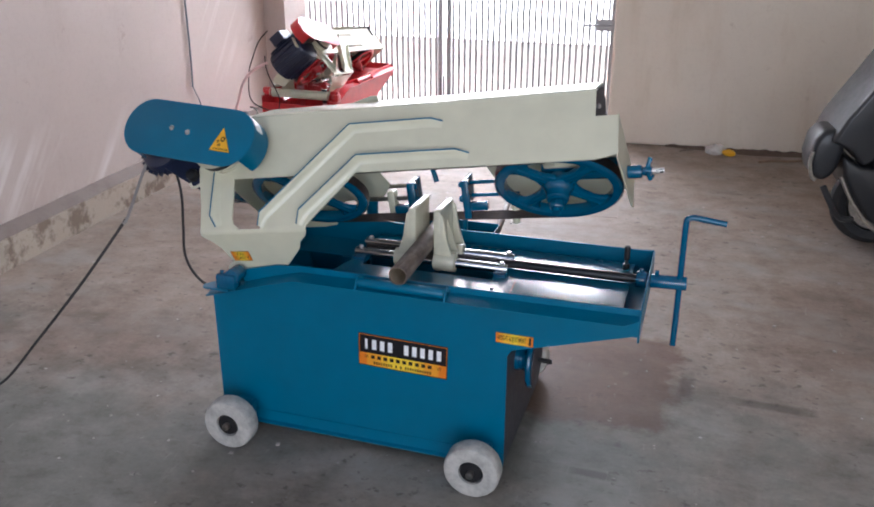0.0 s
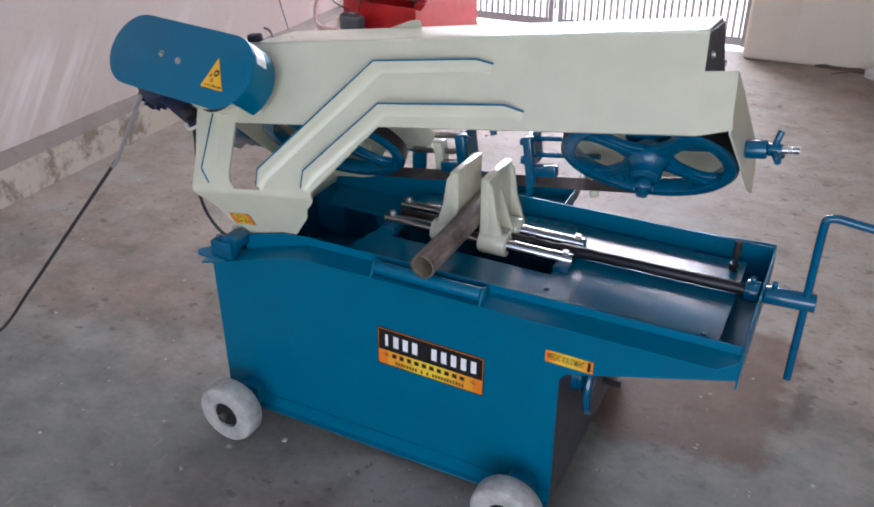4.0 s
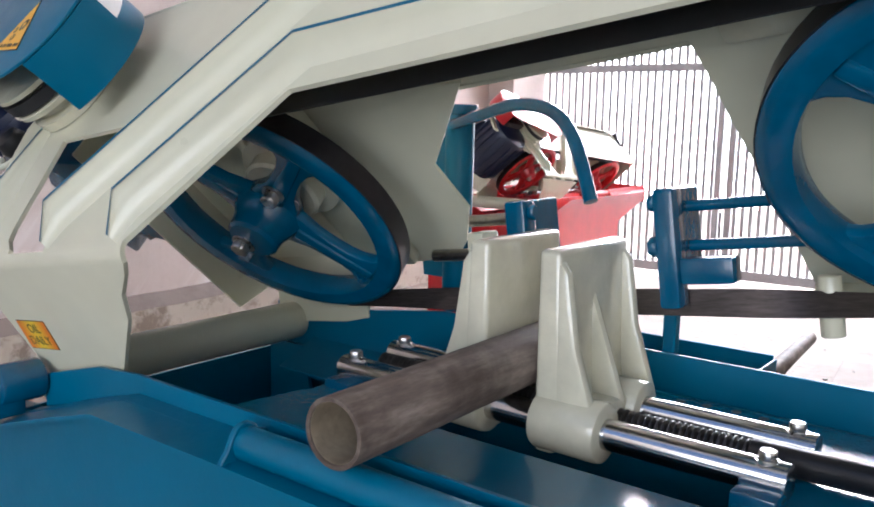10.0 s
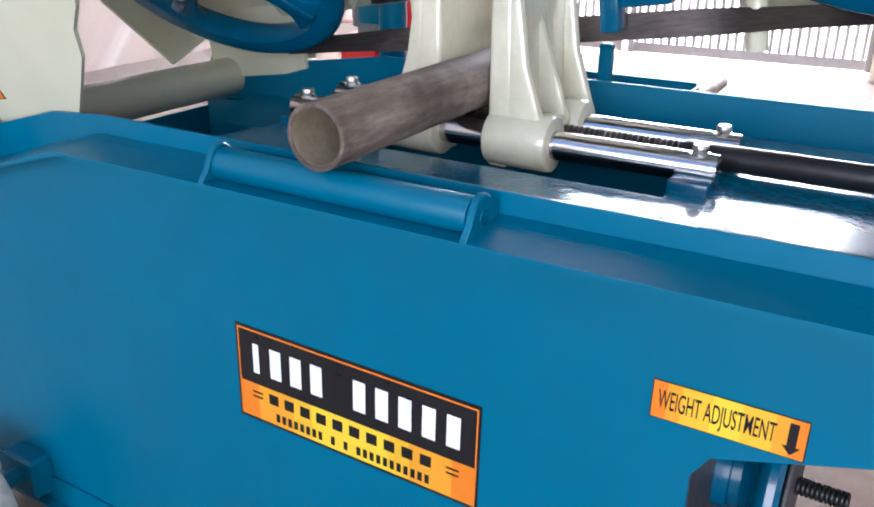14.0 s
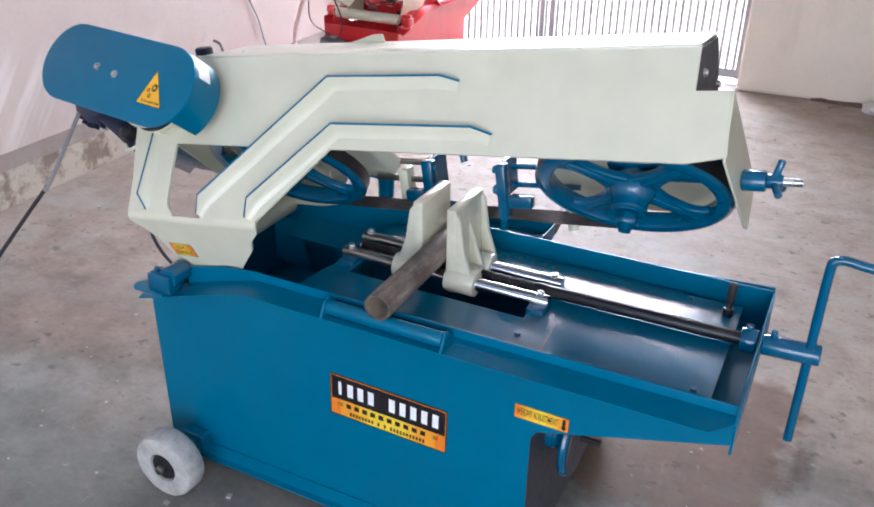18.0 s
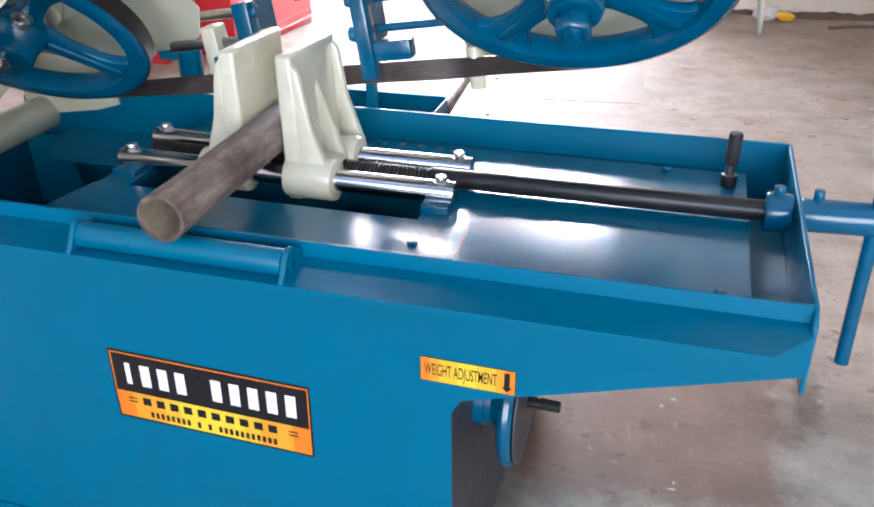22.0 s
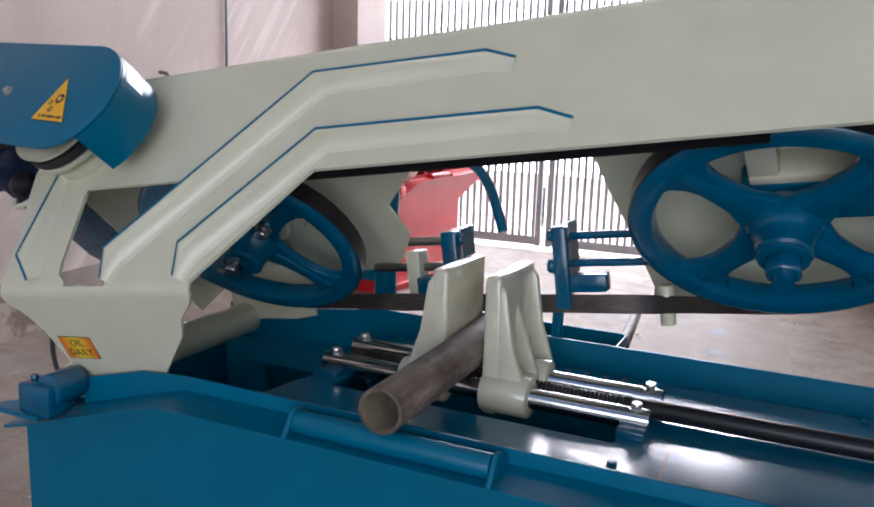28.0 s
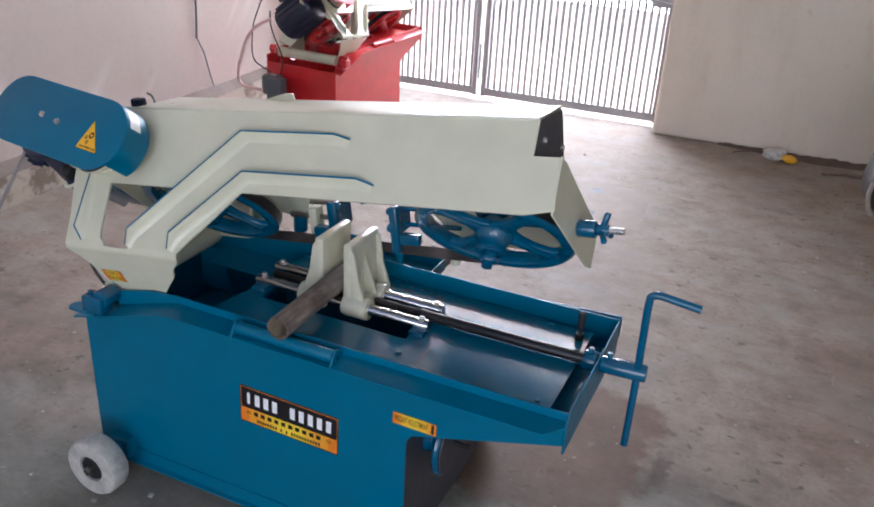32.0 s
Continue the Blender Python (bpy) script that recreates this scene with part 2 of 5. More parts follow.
        c = blend(nt, k, c, blend(nt, 1.0, c, tint, "MULTIPLY"))
    # dark smears dragged over the slab
    smear = noise_tex(nt, 2.6, 6.0, 0.62, "Object", (1.0, 2.2, 1.0))
    sm = ramp(nt, smear.outputs[0], [(0.34, (0.45, 0.39, 0.36)), (0.44, (1, 1, 1))])
    c = blend(nt, 0.26, c, sm.outputs[0], "MULTIPLY")
    blotch = noise_tex(nt, 7.0, 8.0, 0.72, "Object", (1.0, 1.25, 1.0))
    bl = ramp(nt, blotch.outputs[0], [(0.36, (0.42, 0.36, 0.32)), (0.43, (0.78, 0.75, 0.72)), (0.50, (1, 1, 1)), (0.62, (1.22, 1.21, 1.20))])
    c = blend(nt, 0.32, c, bl.outputs[0], "MULTIPLY")
    # thin pale scratches and short dark drag marks
    for size, stretch, lo, hi, tone, much in ((1.7, (26.0, 4.0, 1.0), 0.66, 0.74, (0.40, 0.38, 0.35), 0.35), (1.9, (5.0, 24.0, 1.0), 0.66, 0.74, (0.40, 0.37, 0.34), 0.35), (1.1, (3.0, 11.0, 1.0), 0.68, 0.76, (0.085, 0.075, 0.066), 0.45)):
        mark = ramp(nt, noise_tex(nt, size, 5.0, 0.6, "Object", stretch).outputs[0], [(lo, (0, 0, 0)), (hi, (1, 1, 1))])
        c = blend(nt, calc("MULTIPLY", mark.outputs[0], much), c, tone)
    rub = noise_tex(nt, 9.0, 5.0, 0.7, "Object", (2.6, 1.0, 1.0))
    rb = ramp(nt, rub.outputs[0], [(0.62, (0, 0, 0)), (0.72, (1, 1, 1))])
    c = blend(nt, calc("MULTIPLY", rb.outputs[0], 0.16), c, (0.42, 0.39, 0.36))
    # pale lime spots
    spots = noise_tex(nt, 17.0, 4.0, 0.55)
    sp = ramp(nt, spots.outputs[0], [(0.715, (0, 0, 0)), (0.745, (1, 1, 1))])
    c = blend(nt, calc("MULTIPLY", sp.outputs[0], 0.8), c, (0.46, 0.44, 0.41))
    nt.links.new(c, p.inputs["Base Color"])
    rr = nt.nodes.new("ShaderNodeMapRange")
    rr.inputs[3].default_value, rr.inputs[4].default_value = 0.50, 0.85
    nt.links.new(mid.outputs[0], rr.inputs[0])
    nt.links.new(rr.outputs[0], p.inputs["Roughness"])
    p.inputs["Specular IOR Level"].default_value = 0.35
    bump(nt, p, mid.outputs[0], 0.2, 0.003)
    return mat


def plaster(name, colour, dirt, brushed=False):
    mat = bpy.data.materials.new(name)
    nt, p = nodes_of(mat)
    big = noise_tex(nt, 1.1, 4.0, 0.6)
    streak = noise_tex(nt, 2.2, 5.0, 0.6, "Object", (2.0, 2.0, 0.35))
    fine = noise_tex(nt, 45.0, 4.0)
    c = ramp(nt, big.outputs[0], [(0.3, tuple(k * 0.88 for k in colour)), (0.7, colour)]).outputs[0]
    st = ramp(nt, streak.outputs[0], [(0.28, dirt), (0.45, (1, 1, 1))])
    c = blend(nt, 0.5, c, st.outputs[0], "MULTIPLY")
    blot = ramp(nt, fine.outputs[0], [(0.2, (0.88, 0.86, 0.84)), (0.5, (1, 1, 1))])
    c = blend(nt, 0.5, c, blot.outputs[0], "MULTIPLY")
    tc = nt.nodes.new("ShaderNodeTexCoord")
    if brushed:
        # slanting pale strokes of a whitewash brush
        mp = nt.nodes.new("ShaderNodeMapping")
        mp.vector_type = "TEXTURE"
        mp.inputs["Rotation"].default_value = (radians(-40), 0, 0)
        mp.inputs["Scale"].default_value = (2.0, 0.10, 1.3)
        nt.links.new(tc.outputs["Object"], mp.inputs["Vector"])
        st2 = nt.nodes.new("ShaderNodeTexNoise")
        st2.inputs["Scale"].default_value, st2.inputs["Detail"].default_value = 1.5, 4.0
        nt.links.new(mp.outputs[0], st2.inputs["Vector"])
        pale = ramp(nt, st2.outputs[0], [(0.52, (0, 0, 0)), (0.74, (0.55, 0.55, 0.55))])
        where = ramp(nt, noise_tex(nt, 0.9, 2.0).outputs[0], [(0.48, (0, 0, 0)), (0.62, (1, 1, 1))])
        c = blend(nt, blend(nt, 1.0, pale.outputs[0], where.outputs[0], "MULTIPLY"), c, (0.86, 0.82, 0.79))
    scuff = noise_tex(nt, 5.0, 6.0, 0.72)
    sc = ramp(nt, scuff.outputs[0], [(0.27, (0.62, 0.55, 0.49)), (0.36, (1, 1, 1))])
    c = blend(nt, 0.6, c, sc.outputs[0], "MULTIPLY")
    nt.links.new(c, p.inputs["Base Color"])
    p.inputs["Roughness"].default_value = 0.75
    bump(nt, p, fine.outputs[0], 0.12, 0.002)
    return mat


CONCRETE = concrete()
PLASTER = plaster("cream_plaster", (0.81, 0.725, 0.61), (0.80, 0.74, 0.66))
PLASTER_L = plaster("pale_plaster", (0.58, 0.485, 0.435), (0.82, 0.78, 0.74), True)
PLINTH = plaster("stained_plinth", (0.50, 0.43, 0.35), (0.40, 0.32, 0.26))
# dust settles on what faces up
_nt = PLINTH.node_tree
_geo = _nt.nodes.new("ShaderNodeNewGeometry")
_sep = _nt.nodes.new("ShaderNodeSeparateXYZ")
_nt.links.new(_geo.outputs["Normal"], _sep.inputs[0])
_dust = ramp(_nt, _sep.outputs[2], [(0.35, (0, 0, 0)), (0.6, (0.9, 0.9, 0.9))])
_col = _nt.nodes["Principled BSDF"].inputs["Base Color"].links[0].from_socket
_stain = ramp(_nt, noise_tex(_nt, 7.0, 7.0, 0.7).outputs[0], [(0.42, (0.34, 0.28, 0.24)), (0.52, (1, 1, 1))])
_col = blend(_nt, 0.8, _col, _stain.outputs[0], "MULTIPLY")
_nt.links.new(blend(_nt, _dust.outputs[0], _col, (0.17, 0.128, 0.108)), _nt.nodes["Principled BSDF"].inputs["Base Color"])
CEIL = plaster("whitewash", (0.75, 0.73, 0.70), (0.85, 0.83, 0.8))


# ---------------------------------------------------------------- mesh helpers
def mesh_of(name, bm, mat, smooth=None):
    bmesh.ops.recalc_face_normals(bm, faces=bm.faces)
    if smooth is not None:
        for f in bm.faces:
            f.smooth = True
        for e in bm.edges:
            if len(e.link_faces) == 2 and e.calc_face_angle(0) > radians(smooth):
                e.smooth = False
    me = bpy.data.meshes.new(name)
    bm.to_mesh(me)
    bm.free()
    me.materials.append(mat)
    return me


def part(name, bm, mat, parent=None, label="", m=None, smooth=35):
    ob = new(name, mesh_of(name, bm, mat, smooth))
    ob.parent = parent
    if m is not None:
        ob.matrix_basis = m
    if label:
        ob["label"] = label
    return ob


def thing(name, label, category, place=(0, 0, 0), turn=0.0, group="", kind=""):
    ob = new(name)
    ob.empty_display_size = 0.1
    ob.matrix_basis = pose(*place, 0, 0, turn)
    return tagged(ob, label, category, group, kind)


def bevel(bm, width, segments=2, angle=30):
    es = [e for e in bm.edges if len(e.link_faces) == 2 and e.calc_face_angle(0) > radians(angle)]
    if es and width > 0:
        bmesh.ops.bevel(bm, geom=es, offset=width, segments=segments, affect="EDGES", profile=0.5, clamp_overlap=True)
    return bm


def box(x0, x1, y0, y1, z0, z1, bev=0.0, segs=2, bm=None, m=None):
    own = bmesh.new()
    vs = bmesh.ops.create_cube(own, size=1.0)["verts"]
    for v in vs:
        v.co = Vector(((x0 + x1) / 2 + v.co.x * (x1 - x0), (y0 + y1) / 2 + v.co.y * (y1 - y0), (z0 + z1) / 2 + v.co.z * (z1 - z0)))
    bevel(own, bev, segs)
    return merge(own, bm, m)


def merge(own, bm=None, m=None):
    if m is not None:
        bmesh.ops.transform(own, matrix=m, verts=own.verts)
    if bm is None:
        return own
    me = bpy.data.meshes.new("tmp")
    own.to_mesh(me)
    own.free()
    bm.from_mesh(me)
    bpy.data.meshes.remove(me)
    return bm


def prism(points, depth, axis="z", start=0.0, bev=0.0, segs=2, bm=None, m=None):
    """A flat outline, thickened by depth. axis z: points are (x, y); axis y: points are (x, z); axis x: (y, z)."""
    own = bmesh.new()
    put = {"z": lambda a, b: (a, b, start), "y": lambda a, b: (a, start, b), "x": lambda a, b: (start, a, b)}[axis]
    face = own.faces.new([own.verts.new(put(a, b)) for a, b in points])
    more = bmesh.ops.extrude_face_region(own, geom=[face])["geom"]
    way = {"z": (0, 0, depth), "y": (0, depth, 0), "x": (depth, 0, 0)}[axis]
    bmesh.ops.translate(own, vec=way, verts=[g for g in more if isinstance(g, bmesh.types.BMVert)])
    bmesh.ops.recalc_face_normals(own, faces=own.faces)
    bevel(own, bev, segs)
    return merge(own, bm, m)


def rod(a, b, r, segs=20, bev=0.0, bm=None, r2=None):
    """A cylinder from a to b."""
    a, b = Vector(a), Vector(b)
    own = bmesh.new()
    bmesh.ops.create_cone(own, cap_ends=True, segments=segs, radius1=r, radius2=r if r2 is None else r2, depth=(b - a).length)
    bevel(own, bev, 2, 60)
    m = Matrix.Translation((a + b) / 2) @ (b - a).to_track_quat("Z", "Y").to_matrix().to_4x4()
    return merge(own, bm, m)


def lathe(profile, segs=40, bm=None, m=None, closed=False):
    """Turns (radius, height) points about z."""
    own = bmesh.new()
    rings = []
    for r, z in profile:
        rings.append([own.verts.new((r * math.cos(2 * math.pi * k / segs), r * math.sin(2 * math.pi * k / segs), z)) for k in range(segs)])
    pairs = list(zip(rings, rings[1:])) + ([(rings[-1], rings[0])] if closed else [])
    for p, q in pairs:
        for k in range(segs):
            own.faces.new((p[k], p[(k + 1) % segs], q[(k + 1) % segs], q[k]))
    if not closed:
        for ring in (rings[0], rings[-1]):
            if profile[rings.index(ring)][0] > 1e-4:
                own.faces.new(ring)
    bmesh.ops.remove_doubles(own, verts=own.verts, dist=1e-6)
    return merge(own, bm, m)


def hose(points, r, segs=10, bm=None, smooth_steps=6, flat=None):
    """A round bar or cable along a smooth line through the points."""
    pts = [Vector(p) for p in points]
    line = []
    for i in range(len(pts) - 1):
        p0, p1, p2, p3 = pts[max(i - 1, 0)], pts[i], pts[i + 1], pts[min(i + 2, len(pts) - 1)]
        for k in range(smooth_steps):
            t = k / smooth_steps
            line.append(0.5 * ((2 * p1) + (p2 - p0) * t + (2 * p0 - 5 * p1 + 4 * p2 - p3) * t * t + (3 * p1 - p0 - 3 * p2 + p3) * t ** 3))
    line.append(pts[-1])
    own = bmesh.new()
    side = None
    rings = []
    for i, p in enumerate(line):
        d = (line[min(i + 1, len(line) - 1)] - line[max(i - 1, 0)]).normalized()
        if side is None:
            side = d.orthogonal().normalized()
        side = (side - d * side.dot(d)).normalized()
        up = d.cross(side)
        rings.append([own.verts.new(p + r * (math.cos(2 * math.pi * k / segs) * side + math.sin(2 * math.pi * k / segs) * up)) for k in range(segs)])
    for p, q in zip(rings, rings[1:]):
        for k in range(segs):
            own.faces.new((p[k], p[(k + 1) % segs], q[(k + 1) % segs], q[k]))
    own.faces.new(rings[0])
    own.faces.new(rings[-1])
    return merge(own, bm)


def hexbolt(r, h, place, up=(0, 0, 1), bm=None, shank=0.0):
    """A hexagon head with a chamfered top and, where wanted, a washer."""
    own = bmesh.new()
    bmesh.ops.create_cone(own, cap_ends=True, segments=6, radius1=r, radius2=r, depth=h)
    bmesh.ops.translate(own, vec=(0, 0, h / 2), verts=own.verts)
    bevel(own, r * 0.12, 1)
    lathe([(r * 1.25, -0.002), (r * 1.25, 0.0005)], 20, own)
    if shank:
        rod((0, 0, h), (0, 0, h + shank), r * 0.55, 12, 0, own)
    m = Matrix.Translation(place) @ Vector(up).to_track_quat("Z", "Y").to_matrix().to_4x4()
    return merge(own, bm, m)


def arc(cx, cy, r, a0, a1, n):
    return [(cx + r * math.cos(radians(a0 + (a1 - a0) * k / n)), cy + r * math.sin(radians(a0 + (a1 - a0) * k / n))) for k in range(n + 1)]


def words(text, size, mat, name, parent, m, width=None, label=""):
    """Lettering in the built-in font, as a thin mesh in the xy plane of m."""
    cu = bpy.data.curves.new(name, "FONT")
    cu.body, cu.size, cu.align_x, cu.align_y, cu.extrude = text, size, "CENTER", "CENTER", 0.0002
    cu.offset = size * 0.004
    ob = bpy.data.objects.new("tmp", cu)
    me = bpy.data.meshes.new_from_object(ob)
    bpy.data.objects.remove(ob)
    if width:
        xs = [v.co.x for v in me.vertices]
        k = width / (max(xs) - min(xs))
        for v in me.vertices:
            v.co.x *= k
    me.materials.append(mat)
    o = new(name, me)
    o.parent, o.matrix_basis = parent, m
    if label:
        o["label"] = label
    return o


# ---------------------------------------------------------------- the room
def structure(name, bm, mat, label, category, smooth=None):
    return tagged(part(name, bm, mat, None, "", None, smooth), label, category, "", "structure")


def floor_mesh():
    bm = bmesh.new()
    box(-2.9, 4.5, -5.2, 4.75, -0.12, 0.0, 0, 1, bm)
    return bm


structure("floor", floor_mesh(), CONCRETE, "worn stained grey-brown concrete floor of the garage", "floor")
structure("ground", box(-60, 60, 4.75, 80, -0.14, -0.02), CONCRETE, "pale concrete ground outside the gate", "ground")
# the room stands a little askew to the saw
LEFT = pose(-2.1, 0.7, 0, 0, 0, 2.4) @ Matrix.Translation((2.0, -0.7, 0))
GATE_WALL = pose(0.217, 3.865, 0, 0, 0, 3.6)
structure("wall_left", box(-2.3, -2.0, -5.2, 4.9, 0, 3.2, 0, 1, None, LEFT), PLASTER_L, "pale cream plastered side wall with scuffs", "wall")
def skirting():
    """Cement fillet with a slanting dusty top, its edge worn uneven along the wall."""
    own = bmesh.new()
    rows = []
    for k in range(159):
        y = -5.0 + 8.57 * k / 158
        w = 0.006 * noise.noise(Vector((0, y * 2.3, 0))) + 0.004 * noise.noise(Vector((3, y * 9, 0)))
        rows.append([own.verts.new(v) for v in ((-2.0, y, 0), (-1.938 + w, y, 0), (-1.944 + w, y, 0.140 + w), (-1.951 + w, y, 0.150 + w), (-2.0, y, 0.186 + w * 0.7))])
    for p, q in zip(rows, rows[1:]):
        for k in range(4):
            own.faces.new((p[k], p[k + 1], q[k + 1], q[k]))
    bmesh.ops.transform(own, matrix=LEFT, verts=own.verts)
    return own


structure("baseboard", skirting(), PLINTH, "stained cement skirting along the side wall", "skirting", 25)
structure("wall_gate_left", box(-2.45, -2.055, 3.575, 4.7, 0, 3.2, 0.004), PLASTER_L, "pale plastered pier beside the gate", "wall")
structure("wall_gate_right", box(0.0, 4.1, 0.0, 0.55, 0, 3.2, 0.02, 3, None, GATE_WALL), PLASTER, "cream plastered wall beside the gate, grimy near the floor", "wall")
structure("wall_lintel", box(-2.055, 0.20, 4.06, 4.6, 2.75, 3.2), PLASTER, "plastered lintel above the gate", "wall")
# unseen walls and ceiling added; slab stops short to let sky light in
structure("wall_right", box(4.0, 4.3, -5.2, 4.1, 0, 3.2), PLASTER, "cream plastered far side wall", "wall")
bm = box(-2.6, 4.0, -5.2, -4.9, 0, 3.2)
structure("wall_back", bm, PLASTER, "unseen plastered wall added behind the camera", "wall")
structure("ceiling", box(-2.9, 4.5, -1.5, 4.75, 3.2, 3.35), CEIL, "unseen whitewashed ceiling slab, stopping short at the back", "ceiling")

# glowing sheet beyond the gate; emission stands in for the bright hazy street
glow = bpy.data.materials.new("backdrop_glow")
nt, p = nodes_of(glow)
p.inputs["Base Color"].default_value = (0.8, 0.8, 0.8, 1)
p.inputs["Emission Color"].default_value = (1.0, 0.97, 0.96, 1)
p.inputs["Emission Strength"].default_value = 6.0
structure("backdrop", box(-16, 16, 8.6, 8.65, -0.3, 9.0), glow, "glowing white sheet standing in for hazy daylight outside", "backdrop")


# ---------------------------------------------------------------- the band saw
TILT_ARM = math.atan(0.144)
PIVOT = Vector((-0.40, 0, 0.515))


def arm_frame(extra=0.0):
    """u along the arm, s up the plane of the wheels, n out of it; and the same for the steeper front plate."""
    c, k = math.cos(TILT_ARM), math.sin(TILT_ARM)
    level = Matrix(((c, 0, -k, 0), (0, 1, 0, 0), (k, 0, c, 0.842), (0, 0, 0, 1)))
    h = math.sqrt(0.5)
    slant = Matrix(((1, 0, 0, 0), (0, h, -h, 0.09), (0, h, h, 0), (0, 0, 0, 1)))
    swing = Matrix.Translation(PIVOT) @ Matrix.Rotation(-extra, 4, "Y") @ Matrix.Translation(-PIVOT)
    a = radians(51.5)
    steep = Matrix(((1, 0, 0, 0), (0, math.cos(a), -math.sin(a), 0.072), (0, math.sin(a), math.cos(a), 0.0015), (0, 0, 0, 1)))
    return swing @ level, swing @ level @ slant, swing @ level @ steep


def wheel_mesh(r):
    """A spoked band wheel about z: dished rim, five ribs, hub."""
    bm = lathe([(r - 0.030, 0.004), (r - 0.027, 0.014), (r - 0.012, 0.017), (r - 0.004, 0.014), (r, 0.010), (r, -0.018), (r - 0.006, -0.022), (r - 0.024, -0.020), (r - 0.030, -0.010)], 64, closed=True)
    lathe([(0.0, 0.046), (0.028, 0.046), (0.032, 0.042), (0.033, 0.028), (0.037, 0.018), (0.043, 0.008), (0.044, -0.010), (0.030, -0.03), (0.0, -0.03)], 36, bm)
    return bm


def spoke_mesh(r, angle):
    pts = [(0.030, 0.034), (0.048, 0.027), (0.064, 0.0205), (0.086, 0.0180), (r - 0.070, 0.0175), (r - 0.053, 0.0215), (r - 0.041, 0.030), (r - 0.027, 0.052)]
    outline = pts + [(x, -y) for x, y in reversed(pts)]
    bm = prism(outline, 0.016, "z", -0.010, 0.005, 2, None, Matrix.Rotation(angle, 4, "Z"))
    rib = [(0.036, 0.012), (r - 0.03, 0.008), (r - 0.03, -0.008), (0.036, -0.012)]
    return prism(rib, 0.0055, "z", 0.004, 0.0045, 2, bm, Matrix.Rotation(angle, 4, "Z"))


def jaw_mesh(side, top, bottom):
    """A cast vice jaw: flat pad plate with a flared foot, two webs and bosses for the guide bars. side: +1 has its webs towards +x."""
    own = bmesh.new()
    # pad plate, drawn as a profile across the bars and thickened along y
    y0, y1 = 0.200, 0.334
    prof = [(0.0, top), (0.022, top), (0.026, 0.60), (0.030, bottom + 0.03), (0.022, bottom), (0.0, bottom)]
    prism([(side * x, z) for x, z in prof], y1 - y0, "y", y0, 0.005, 3, own)
    # side webs that flare down to the bosses
    for yy, w in ((y0, 0.013), (y1 - 0.013, 0.013)):
        web = [(0.018, top - 0.004), (0.030, top - 0.02), (0.040, 0.62), (0.060, 0.56), (0.062, bottom + 0.02), (0.02, bottom + 0.02)]
        prism([(side * x, z) for x, z in web], w, "y", yy, 0.0045, 2, own)
    # middle buttress
    rib = [(0.018, top - 0.03), (0.058, 0.565), (0.058, bottom + 0.02), (0.015, bottom + 0.02)]
    prism([(side * x, z) for x, z in rib], 0.012, "y", 0.259, 0.005, 2, own)
    # foot between the webs and the rounded bosses on the bars
    box(min(0, side * 0.058), max(0, side * 0.058), y0 + 0.004, y1 - 0.004, 0.525, 0.566, 0.006, 2, own)
    for yy in (0.213, 0.295):
        rod((0.0, yy, 0.547), (side * 0.067, yy, 0.547), 0.0275, 28, 0.004, own)
    return own


